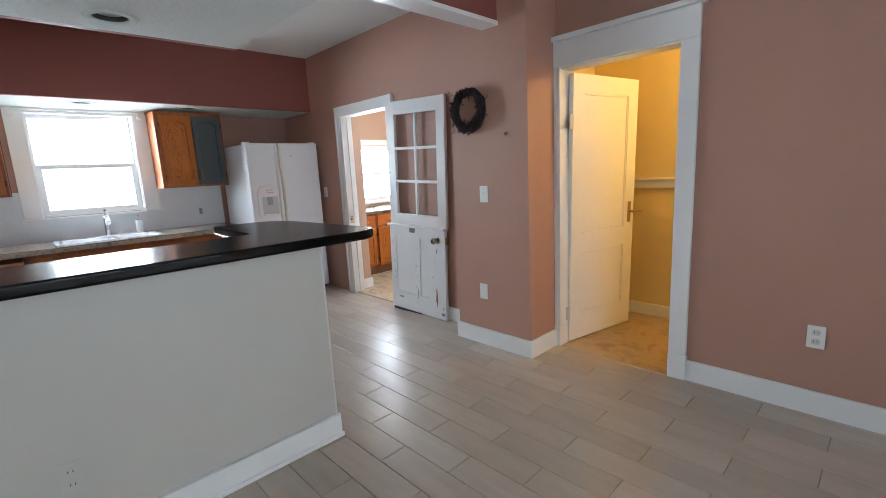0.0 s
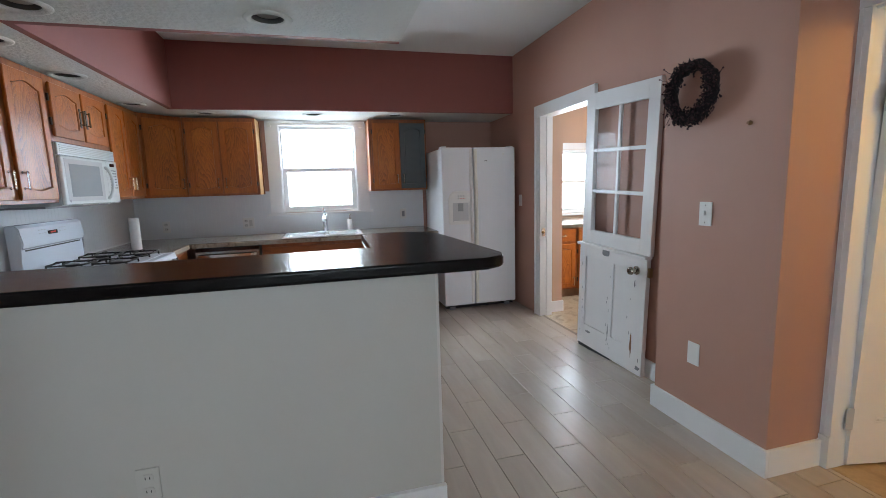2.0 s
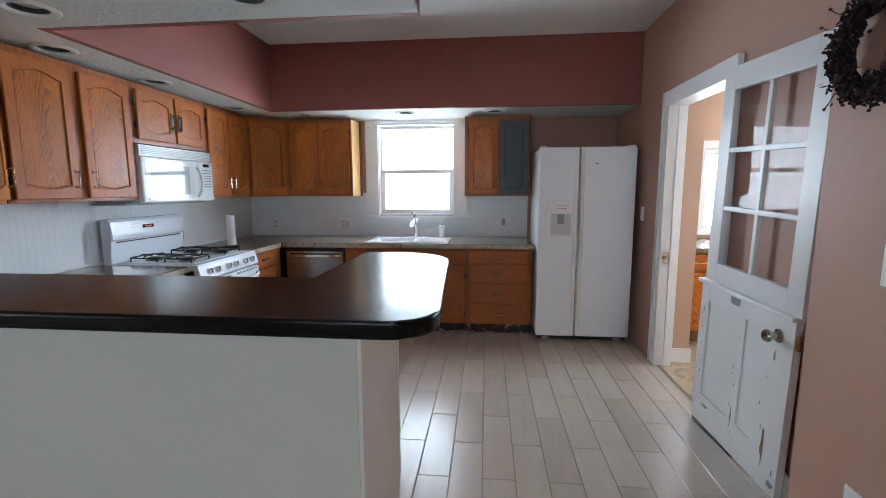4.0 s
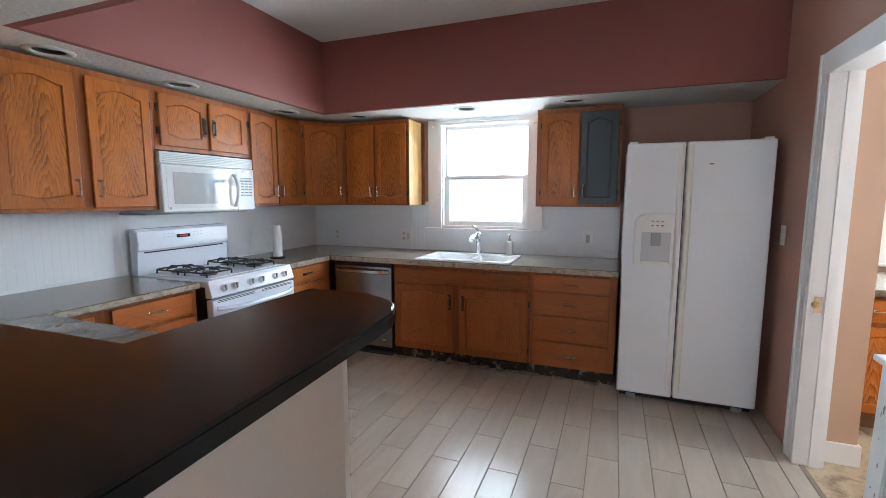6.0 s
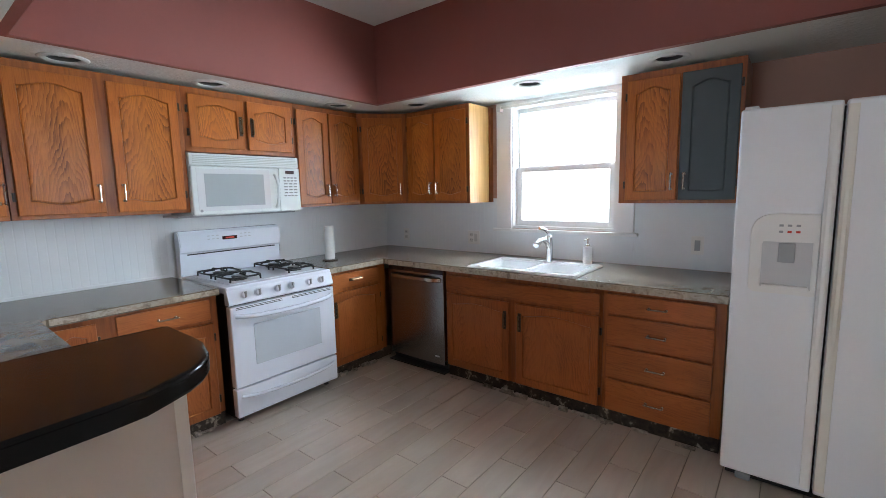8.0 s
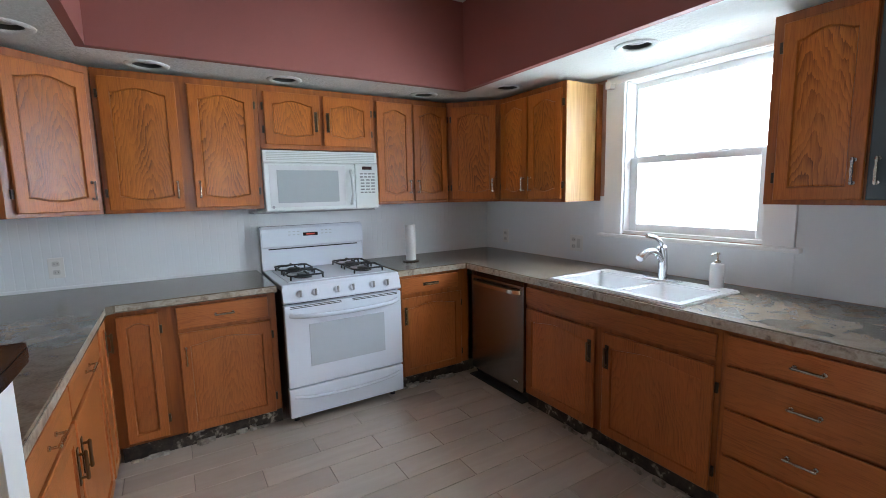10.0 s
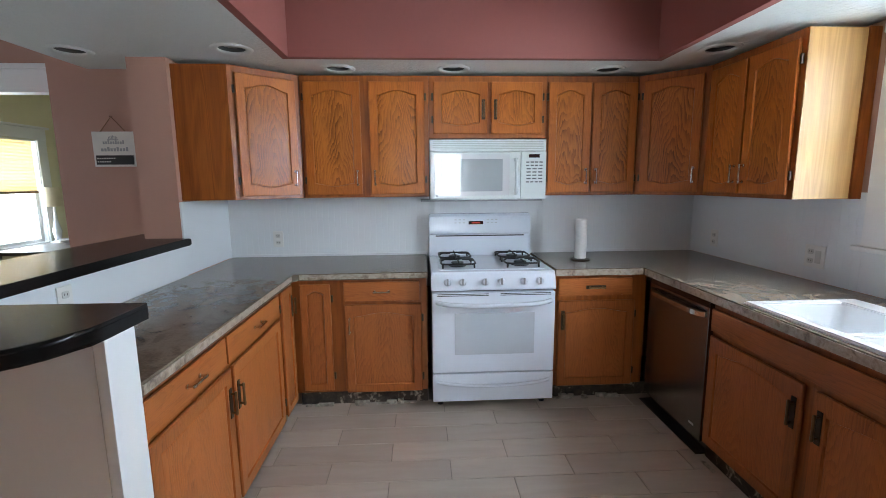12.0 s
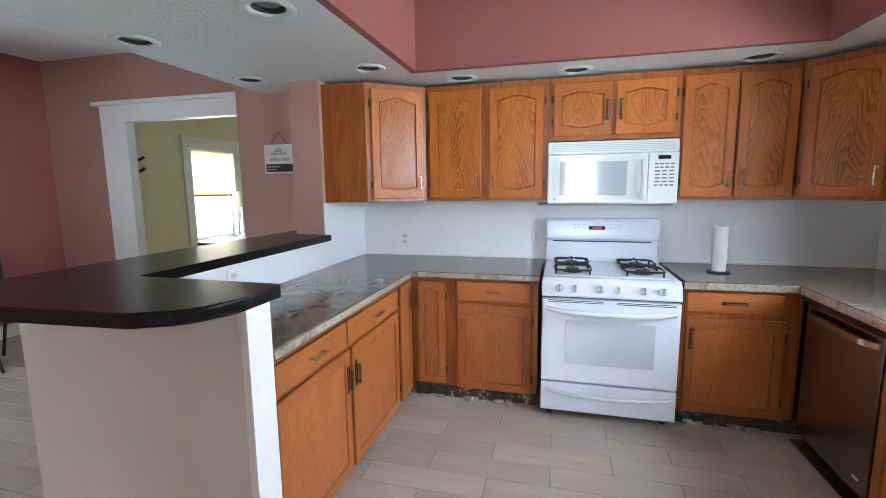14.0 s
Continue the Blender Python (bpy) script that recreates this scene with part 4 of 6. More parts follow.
corner_cabinet("golden oak diagonal corner cabinet with a plain side panel", [(-2.041, -1.204), (-2.041, -0.62), (-2.345, -0.62), (-2.668, -0.886), (-2.668, -1.204)], (-2.345, -0.62), (-2.668, -0.886), -1)
corner_cabinet("golden oak diagonal corner cabinet by the sink wall", [(-4.838, -1.204), (-4.838, -0.886), (-5.13, -0.605), (-5.454, -0.605), (-5.454, -1.204)], (-4.838, -0.886), (-5.13, -0.605), -1)

# uppers on the window wall
m = lay((-5.13, -0.602, UZ), (0, 1, 0), (1, 0, 0))
c = cabinet("upper_cabinet", "golden oak two-door cabinet with a pale side beside the window", UP, m, 0.652, UH, 0.32)
cab_door(c, m, 0.025, 0.310, 0.02, 0.715, -1, low=0.02)
cab_door(c, m, 0.325, 0.630, 0.02, 0.715, 1, low=0.02)
part("side_panel", B(-5.40, -5.132, 0.051, 0.054, UZ + 0.002, UZ + UH - 0.002), OAKPALE, c, "pale unstained oak side")
part("filler_strip", B(-5.455, -5.405, 0.0505, 0.062, UZ, UZ + UH), OAKFRAME, c)
m = lay((-5.13, 1.170, UZ), (0, 1, 0), (1, 0, 0))
c = cabinet("upper_cabinet", "oak upper cabinet with one slate-painted door", UP, m, 0.625, UH, 0.32)
cab_door(c, m, 0.040, 0.322, 0.02, 0.715, -1, low=0.0)
cab_door(c, m, 0.332, 0.605, 0.02, 0.715, 1, low=0.0, material=SLATE)

# lowers on the stove wall
BZ, BH = 0.085, 0.712
by = -0.585
m = lay((-2.637, by, BZ), (-1, 0, 0), (0, 1, 0))
c = cabinet("base_cabinet", "golden oak base cabinet with a drawer and two doors", LOW, m, 0.808, BH, 0.60)
cab_door(c, m, 0.053, 0.233, 0.02, 0.685, 1, handle="", field=OAKSOFT, arch=0.02, rail=0.04)
drawer(c, m, 0.313, 0.763, 0.578, 0.695, OAKLOW)
cab_door(c, m, 0.313, 0.773, 0.0, 0.556, 1, hy=0.43, field=OAKSOFT, arch=0.025)
m = lay((-4.222, by, BZ), (-1, 0, 0), (0, 1, 0))
c = cabinet("base_cabinet", "golden oak base cabinet with one drawer and one door", LOW, m, 0.580, BH, 0.60)
drawer(c, m, 0.028, 0.486, 0.583, 0.690, OAKLOW, "plate")
cab_door(c, m, 0.028, 0.508, 0.0, 0.552, 1, handle="plate", hy=0.43, field=OAKSOFT, arch=0.025)

# lowers on the window wall
wx = -4.80
m = lay((wx, 0.062, BZ), (0, 1, 0), (1, 0, 0))
c = thing("sink_base_cabinet", m @ Vector((0.57, 0, -0.31)), "golden oak sink base with two doors", "cabinet", LOW)
sb = box(bmesh.new(), 0.001, 1.142, 0, 0.54, -0.62, -0.019)
box(sb, 0.001, 0.02, 0.54, BH, -0.62, -0.019)
box(sb, 1.123, 1.142, 0.54, BH, -0.62, -0.019)
box(sb, 0, 1.143, 0, BH, -0.018, 0, 0.002)
part("body", at_place(sb, m), OAKFRAME, c)
part("false_front", at_place(slab_front(1.115, 0.108), m @ Matrix.Translation((0.012, 0.572, 0.0012))), OAKLOW, c)
cab_door(c, m, 0.012, 0.530, 0.005, 0.548, -1, handle="plate", hy=0.42, field=OAKSOFT, arch=0.025)
cab_door(c, m, 0.583, 1.125, 0.005, 0.548, 1, handle="plate", hy=0.42, field=OAKSOFT, arch=0.025)
m = lay((wx, 1.206, BZ), (0, 1, 0), (1, 0, 0))
c = cabinet("drawer_cabinet", "golden oak cabinet with four drawers", LOW, m, 0.598, BH, 0.62)
for a, b in ((0.580, 0.690), (0.398, 0.566), (0.205, 0.386), (0.005, 0.192)):
    drawer(c, m, 0.026, 0.552, a, b, OAKLOW)

# lowers along the bar
px = -2.632
m = lay((px, 0.878, BZ), (0, -1, 0), (-1, 0, 0))
c = cabinet("base_cabinet", "golden oak cabinet with two drawers and two doors", LOW, m, 1.222, BH, 0.572)
drawer(c, m, 0.020, 0.535, 0.578, 0.690, OAKLOW)
drawer(c, m, 0.548, 1.190, 0.578, 0.690, OAKLOW)
cab_door(c, m, 0.020, 0.562, -0.03, 0.556, -1, handle="plate", hy=0.45, field=OAKSOFT, arch=0.0, rail=0.05)
cab_door(c, m, 0.585, 1.190, -0.03, 0.556, 1, handle="plate", hy=0.45, field=OAKSOFT, arch=0.0, rail=0.05)
m = lay((px, -0.345, BZ), (0, -1, 0), (-1, 0, 0))
c = cabinet("base_cabinet", "narrow golden oak corner cabinet door by the bar", LOW, m, 0.238, BH, 0.572)
cab_door(c, m, 0.015, 0.215, -0.03, 0.690, -1, handle="plate", hy=0.60, field=OAKSOFT, arch=0.0, rail=0.04)

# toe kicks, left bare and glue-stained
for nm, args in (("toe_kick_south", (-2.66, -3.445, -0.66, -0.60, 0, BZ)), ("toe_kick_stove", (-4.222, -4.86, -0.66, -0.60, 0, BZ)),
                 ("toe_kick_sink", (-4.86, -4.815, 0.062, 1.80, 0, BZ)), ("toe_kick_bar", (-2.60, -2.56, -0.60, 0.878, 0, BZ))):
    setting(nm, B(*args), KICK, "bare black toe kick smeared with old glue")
crumbs = bmesh.new()
rng = random.Random(4)
for i in range(46):
    if i % 2:
        x, y, lx, ly = -4.81 + rng.uniform(0, 0.03), rng.uniform(0.08, 1.78), 0.02, rng.uniform(0.03, 0.10)
    else:
        x, y, lx, ly = rng.choice((rng.uniform(-3.42, -2.70), rng.uniform(-4.72, -4.26))), -0.595 + rng.uniform(0, 0.02), rng.uniform(0.03, 0.10), 0.02
    box(crumbs, x, x + lx, y, y + ly, 0, rng.uniform(0.008, 0.032), 0.003, 1)
single("mortar_crumbs", crumbs, mottled("pale_mortar", ((0.10, 0.08, 0.06), (0.42, 0.37, 0.31)), 0.9, 20), "broken mortar and glue along the toe kick", "debris", kind="stuff")

# ---- worktops ----


wt = slab_cells(bmesh.new(), [-5.452, -5.20, -4.825, -4.765, -4.225], [SOUTH + 0.006, -0.553, 0.285, 1.005, 1.81],
                {(0, 0), (1, 0), (2, 0), (3, 0), (0, 1), (1, 1), (2, 1), (0, 2), (2, 2), (0, 3), (1, 3), (2, 3)}, CT - 0.042, CT)
bmesh.ops.bevel(wt, geom=[e for e in wt.edges if abs(e.verts[0].co.z - CT) < 1e-5 and abs(e.verts[1].co.z - CT) < 1e-5 and e.calc_face_angle(0) > 1], offset=0.005, segments=2, affect="EDGES")
wk = thing("worktop", (-5.1, 0.3, CT - 0.042), "mottled stone-look laminate worktop with the sink", "worktop")
part("slab", wt, STONE, wk)
part("edge_strip", B(-4.766, -4.762, -0.53, 1.809, CT - 0.041, CT - 0.004, 0.0015), STONEEDGE, wk, "worn speckled edge strip")
part("edge_strip", B(-4.762, -4.226, -0.554, -0.550, CT - 0.041, CT - 0.004, 0.0015), STONEEDGE, wk)
part("edge_strip", B(-5.44, -4.766, 1.8095, 1.8125, CT - 0.041, CT - 0.004, 0.001), STONEEDGE, wk)
wt = bmesh.new()
prism(wt, [(-2.058, SOUTH + 0.006), (-2.058, 0.876), (-2.662, 0.876), (-2.662, -0.525), (-2.690, -0.553), (-3.452, -0.553), (-3.452, SOUTH + 0.006)], CT - 0.040, CT, 0.006)
wk = thing("worktop", (-2.4, 0.1, CT - 0.042), "mottled stone-look laminate worktop behind the bar", "worktop")
part("slab", wt, STONE, wk)
part("edge_strip", B(-2.665, -2.661, -0.52, 0.870, CT - 0.034, CT - 0.006, 0.0015), STONEEDGE, wk, "worn speckled edge strip")
part("edge_strip", B(-3.450, -2.70, -0.554, -0.550, CT - 0.034, CT - 0.006, 0.0015), STONEEDGE, wk)


def rounded(loop, radii, n=8):
    """Plan outline with its corners rounded."""
    out = []
    for i, (p, r) in enumerate(zip(loop, radii)):
        p, a, b = Vector(p), Vector(loop[i - 1]), Vector(loop[(i + 1) % len(loop)])
        if r <= 0:
            out.append((p.x, p.y))
            continue
        da, db = (a - p).normalized(), (b - p).normalized()
        s, e = p + da * r, p + db * r
        for k in range(n + 1):
            t = k / n
            q = s * (1 - t) ** 2 + p * 2 * t * (1 - t) + e * t * t
            out.append((q.x, q.y))
    return out


bar = rounded([(-1.655, -0.862), (-1.655, 1.285), (-2.69, 1.225), (-2.69, 0.85), (-2.09, 0.85), (-2.09, -0.583), (-1.828, -0.583), (-1.828, -0.862)], [0, 0.12, 0.22, 0.008, 0, 0, 0, 0])
bt = bmesh.new()
prism(bt, bar, 1.014, 1.056, 0.010)
bo = thing("bar_top", (-1.9, 0.3, 1.014), "black laminate breakfast bar top with rounded corners", "bar top")
part("slab", bt, BLACKTOP, bo)
eb = bmesh.new()
outer = bar[0:20]
inner = [Vector(p) for p in outer]
rows = []
for i, p in enumerate(inner):
    d = (inner[min(i + 1, len(inner) - 1)] - inner[max(i - 1, 0)]).normalized()
    q = p + Vector((-d.y, d.x)) * 0.0016 * (-1)
    k = p + Vector((-d.y, d.x)) * 0.004
    rows.append([eb.verts.new((*q, 1.024)), eb.verts.new((*q, 1.0455)), eb.verts.new((*k, 1.0455)), eb.verts.new((*k, 1.024))])
skin(eb, rows)
part("edge_band", eb, BLACKTOP, bo, "black edge band")

# ---- stove ----
SX0, SX1 = -4.205, -3.47


def stove():
    s = thing("gas_stove", ((SX0 + SX1) / 2, -0.83, 0), "white enamel gas range with four burners and a backguard", "stove")
    b = bmesh.new()
    box(b, SX0 + 0.004, SX1 - 0.004, -1.185, -0.535, 0.045, 0.80, 0.004)
    # black body colour supplies the shade in the gaps beside the cabinets
    part("body", b, BLACK, s, "oven box, coloured black for the shade in the side gaps")
    part("base", B(SX0 + 0.02, SX1 - 0.02, -1.15, -0.56, 0.02, 0.045), BLACK, s, "dark recessed base")
    for x in (SX0 + 0.05, SX1 - 0.05):
        for y in (-1.12, -0.56):
            part("foot", lathe(bmesh.new(), (x, y, 0), (0, 0, 1), [(0, 0.018), (0.03, 0.018)], 10), BLACK, s)
    top = bmesh.new()
    box(top, SX0, SX1, -1.12, -0.505, 0.80, 0.842, 0.010, 3)
    cook = part("cooktop", top, WHITEGLOSS, s)
    w = bmesh.new()
    box(w, SX0 + 0.05, SX1 - 0.05, -1.06, -0.56, 0.8405, 0.846, 0.003)
    part("burner_well", w, WHITEGLOSS, cook)
    # backguard: upright splash with a thicker rounded head
    bg = bmesh.new()
    prof = [(-1.185, 0.80), (-1.12, 0.80), (-1.12, 0.99), (-1.105, 1.0), (-1.10, 1.03), (-1.115, 1.12), (-1.135, 1.138), (-1.185, 1.138)]
    lo = [bg.verts.new((SX0 + 0.004, y, z)) for y, z in prof]
    hi = [bg.verts.new((SX1 - 0.004, y, z)) for y, z in prof]
    skin(bg, [lo, hi])
    bmesh.ops.bevel(bg, geom=[e for e in bg.edges if abs(e.verts[0].co.x - e.verts[1].co.x) < 1e-6], offset=0.006, segments=2, affect="EDGES")
    g = part("backguard", bg, WHITEGLOSS, s)
    # no real gap here: its shade is a black strip on the face
    part("shadow_gap", B(SX0 + 0.05, SX1 - 0.05, -1.119, -1.115, 0.978, 0.986), BLACK, g, "black strip for the shaded gap under the backguard head")
    cx = (SX0 + SX1) / 2 + 0.03
    m = lay((cx, -1.107, 1.075), (-1, 0, 0), (0, 1, 0.166))
    part("display", at_place(box(bmesh.new(), -0.052, 0.052, -0.012, 0.012, -0.004, 0.004, 0.002), m), DARKGLASS, g, "dark clock display")
    part("digits", at_place(box(bmesh.new(), -0.03, 0.03, -0.005, 0.005, 0.004, 0.005), m), DISPLAY, g, "red clock digits")
    k = bmesh.new()
    for i in range(3):
        for j in range(3):
            for sx in (-1, 1):
                x = sx * (0.085 + i * 0.03)
                box(k, x - 0.008, x + 0.008, -0.022 + j * 0.022 - 0.003, -0.022 + j * 0.022 + 0.003, 0.001, 0.0022)
    part("key_labels", at_place(k, m), LEGEND, g, "small grey key legends")["kind"] = "stuff"
    # slanted control panel with knobs
    cp = bmesh.new()
    prof = [(-0.535, 0.735), (-0.487, 0.735), (-0.482, 0.745), (-0.505, 0.822), (-0.535, 0.822)]
    skin(cp, [[cp.verts.new((x, y, z)) for y, z in prof] for x in (SX0, SX1)])
    p = part("control_panel", cp, WHITEGLOSS, s)
    for f in (0.13, 0.25, 0.43, 0.56, 0.74, 0.87):
        x = SX1 - f * (SX1 - SX0)
        kn = lathe(bmesh.new(), (x, -0.494, 0.783), (0, 1, 0.29), [(0, 0.024), (0.004, 0.024), (0.007, 0.020), (0.020, 0.018), (0.023, 0.014)], 18)
        n = part("knob", kn, WHITEGLOSS, p)
        part("grip", at_place(box(bmesh.new(), -0.005, 0.005, -0.019, 0.019, 0.015, 0.034, 0.003), lay((x, -0.494, 0.783), (-1, 0, 0), (0, 1, 0.29))), GREYP, n, "grey pointer")
    # oven door
    d = part("oven_door", B(SX0 + 0.002, SX1 - 0.002, -0.535, -0.480, 0.232, 0.722, 0.008, 3), WHITEGLOSS, s)
    part("window", B(SX0 + 0.125, SX1 - 0.135, -0.481, -0.4775, 0.345, 0.60, 0.0015), OVENGLASS, d, "pale grey oven window")
    v = bmesh.new()
    for zz in (0.704, 0.713):
        for a in (0.03, 0.40):
            box(v, SX0 + a, SX0 + a + 0.30, -0.481, -0.4785, zz, zz + 0.004)
    part("vent_slots", v, BLACK, d, "thin dark vent slots")
    pts = [(SX0 + 0.03 + t * (SX1 - SX0 - 0.06), -0.478 + 0.052 * (1 - abs(2 * t - 1) ** 6), 0.668 - 0.012 * math.sin(math.pi * t)) for t in [i / 24 for i in range(25)]]
    hb = tube(bmesh.new(), pts, 0.0135, 10)
    part("handle", hb, WHITEGLOSS, d)
    dr = part("drawer", B(SX0 + 0.002, SX1 - 0.002, -0.535, -0.482, 0.048, 0.222, 0.007, 3), WHITEGLOSS, s)
    pts = [(SX0 + 0.03 + t * (SX1 - SX0 - 0.06), -0.480 + 0.030 * (1 - abs(2 * t - 1) ** 6), 0.178 - 0.020 * math.sin(math.pi * t)) for t in [i / 24 for i in range(25)]]
    part("handle", tube(bmesh.new(), pts, 0.010, 10), WHITEGLOSS, dr)
    # grates and burners
    for x in (SX0 + 0.17, SX1 - 0.17):
        for y in (-0.945, -0.695):
            bn = part("burner", lathe(bmesh.new(), (x, y, 0.845), (0, 0, 1), [(0, 0.055), (0.006, 0.055), (0.008, 0.034), (0.016, 0.034), (0.018, 0.040), (0.024, 0.038), (0.026, 0.03)], 20), BLACK, s)
            gr = bmesh.new()
            r, z = 0.105, 0.885
            cs = rounded([(x - r, y - r), (x + r, y - r), (x + r, y + r), (x - r, y + r)], [0.04] * 4, 4)
            tube(gr, [(a, b, z - 0.012) for a, b in cs], 0.0055, 6, closed=True)
            for a in range(4):
                ca, sa = math.cos(a * math.pi / 2), math.sin(a * math.pi / 2)
                tube(gr, [(x + ca * r, y + sa * r, z - 0.012), (x + ca * r * 0.8, y + sa * r * 0.8, z), (x + ca * 0.028, y + sa * 0.028, z)], 0.0055, 6)
                c2, s2 = math.cos((a + 0.5) * math.pi / 2), math.sin((a + 0.5) * math.pi / 2)
                tube(gr, [(x + c2 * r * 1.28, y + s2 * r * 1.28, z - 0.012), (x + c2 * r * 1.30, y + s2 * r * 1.30, 0.846)], 0.0055, 6)
            part("grate", gr, IRON, s)
    return s


stove()


def microwave():
    x0, x1, z0, z1, yf = -4.232, -3.478, 1.247, 1.632, -0.872
    s = thing("microwave", ((x0 + x1) / 2, -1.03, z0), "white over-the-range microwave with a grey window", "microwave")
    part("body", B(x0, x1, -1.20, yf, z0, z1, 0.004), WHITEMW, s)
    part("underside", B(x0 - 0.0, x1 + 0.06, -1.17, -0.93, z0 - 0.012, z0 - 0.001), GREYP, s, "grey vented underside")
    v = part("vent", B(x0, x1, yf, -0.856, z1 - 0.075, z1, 0.006), WHITEMW, s)
    # grey bars on the face imitate the shaded slits of the vent
    for i in range(5):
        z = z1 - 0.062 + i * 0.011
        part("slit_bar", B(x0 + 0.02, x1 - 0.02, -0.857, -0.8535, z, z + 0.0045, 0.001), VENT, v)
    px = x0 + 0.165
    d = part("door", B(px + 0.002, x1, yf, -0.846, z0 + 0.004, z1 - 0.078, 0.010, 3), WHITEMW, s)
    part("window", B(px + 0.12, x1 - 0.075, -0.8465, -0.8435, z0 + 0.055, z1 - 0.125, 0.001), MWGLASS, d, "grey reflective window")
    part("glass_border", B(px + 0.075, x1 - 0.03, -0.8475, -0.8445, z0 + 0.028, z1 - 0.095, 0.001), mat("gloss_white_glass", (0.70, 0.72, 0.72), 0.06, vary=0.02, coat=1.0), d, "glossy white glass border")
    pts = [(px + 0.035, -0.846 + 0.042 * math.sin(math.pi * t) ** 0.6, z0 + 0.035 + t * 0.225) for t in [i / 16 for i in range(17)]]
    part("handle", tube(bmesh.new(), pts, 0.011, 10), WHITEMW, d)
    p = part("control_panel", B(x0, px, yf, -0.848, z0 + 0.004, z1 - 0.078, 0.006, 2), WHITEMW, s)
    part("display", B(x0 + 0.045, x0 + 0.115, -0.849, -0.8465, z1 - 0.118, z1 - 0.096), DARKGLASS, p, "dark clock window")
    for r in range(7):
        n = 3 if r in (2, 3, 4, 5) else 4
        for c in range(n):
            w = 0.115 / n
            xx = x0 + 0.025 + c * w
            zz = z1 - 0.150 - r * 0.021
            part("button", B(xx, xx + w * 0.72, -0.849, -0.8465, zz, zz + 0.008, 0.001), KEYGREY, p)
    lb = bmesh.new()
    lathe(lb, (x1 - 0.045, -0.8455, z0 + 0.03), (0, 1, 0), [(0, 0.009), (0.0015, 0.009)], 14)
    part("badge", lb, GREYP, d, "small round grey badge")
    return s


microwave()


def fridge():
    y0, y1, xf, zb, zt = 1.826, 2.620, -4.615, 0.042, 1.682
    s = thing("refrigerator", (-5.0, (y0 + y1) / 2, 0), "white side-by-side refrigerator with an ice and water dispenser", "refrigerator")
    part("cabinet", B(-5.36, -4.70, y0 + 0.004, y1 - 0.004, zb, zt - 0.008, 0.006), WHITETEX, s)
    part("toe_grille", B(-4.70, -4.655, y0 + 0.02, y1 - 0.02, 0.015, zb + 0.02), BLACK, s, "dark toe grille")
    for yy in (y0 + 0.06, y1 - 0.12):
        part("roller_foot", B(-4.69, -4.645, yy, yy + 0.06, 0.0, 0.032, 0.006), GREYP, s)
    ym = 2.160
    for nm, a, b in (("freezer_door", y0, ym - 0.004), ("fridge_door", ym + 0.004, y1)):
        d = part(nm, B(-4.695, xf, a, b, zb + 0.008, zt, 0.012, 3), WHITETEX, s)
        # full-height moulded grip along the meeting edge
        e = b - 0.020 if nm == "freezer_door" else a + 0.020
        pr = bmesh.new()
        rows = []
        for i in range(41):
            t = i / 40
            z = zb + 0.03 + t * (zt - zb - 0.05)
            out = 0.010 + 0.028 * math.sin(math.pi * min(max((t - 0.30) / 0.60, 0), 1)) ** 1.0
            rows.append([pr.verts.new((xf - 0.004 + dx * out, e + dy, z)) for dx, dy in ((0, -0.018), (0.7, -0.016), (1, -0.006), (1, 0.006), (0.7, 0.016), (0, 0.018))])
        skin(pr, rows)
        part("handle", pr, YELLOWED if nm == "fridge_door" else PLASTIC, d, "faintly yellowed moulded grip")
        part("hinge_cover", B(-4.75, -4.64, a + 0.01 if nm == "freezer_door" else b - 0.06, a + 0.06 if nm == "freezer_door" else b - 0.01, zt - 0.008, zt + 0.014, 0.006), PLASTIC, s)
        if nm == "freezer_door":
            fd = d
        else:
            part("badge", B(xf, xf + 0.002, a + 0.12, a + 0.145, zt - 0.14, zt - 0.134), DARKGLASS, d, "small dark badge")
            part("emblem", lathe(bmesh.new(), (xf - 0.001, b - 0.13, zt - 0.07), (1, 0, 0), [(0, 0.012), (0.003, 0.011)], 16), PLASTIC, d, "pale round emblem")
    part("gasket", B(-4.699, -4.655, ym - 0.0038, ym + 0.0038, zb + 0.02, zt - 0.02), BLACK, s, "dark gasket between the doors")
    # dispenser: raised surround with a recess
    dz0, dz1, a, b = 0.905, 1.245, 1.888, 2.118
    m = lay((xf, 0, 0), (0, 1, 0), (1, 0, 0))
    out = rounded([(a, dz0), (b, dz0), (b, dz1), (a, dz1)], [0.03, 0.01, 0.01, 0.09], 6)
    n = len(out)
    cy, cz = (a + b) / 2 + 0.012, 1.03
    hw, hh = 0.086, 0.098
    hole = []
    for p, q in out:
        dy, dz = p - (a + b) / 2, q - (dz0 + dz1) / 2
        k = max(abs(dy) / ((b - a) / 2), abs(dz) / ((dz1 - dz0) / 2))
        hole.append((cy + dy / k * hw / ((b - a) / 2), cz + dz / k * hh / ((dz1 - dz0) / 2)))
    bm = bmesh.new()
    rings = [[bm.verts.new((p, q, -0.002)) for p, q in out], [bm.verts.new((p * 0.985 + 0.015 * cy, q * 0.985 + 0.015 * cz, 0.012)) for p, q in out],
             [bm.verts.new((p, q, 0.012)) for p, q in hole], [bm.verts.new((p, q, 0.0015)) for p, q in hole]]
    skin(bm, rings)
    dp = part("dispenser", at_place(bm, m), PLASTIC, fd, "white dispenser surround")
    # shallow panel; the recess's shade is put into its greyer colour
    part("recess", at_place(box(bmesh.new(), cy - 0.084, cy + 0.084, cz - 0.096, cz + 0.096, 0.0014, 0.003), m), mat("shaded_white_plastic", (0.55, 0.55, 0.55), 0.4, vary=0.04), dp)
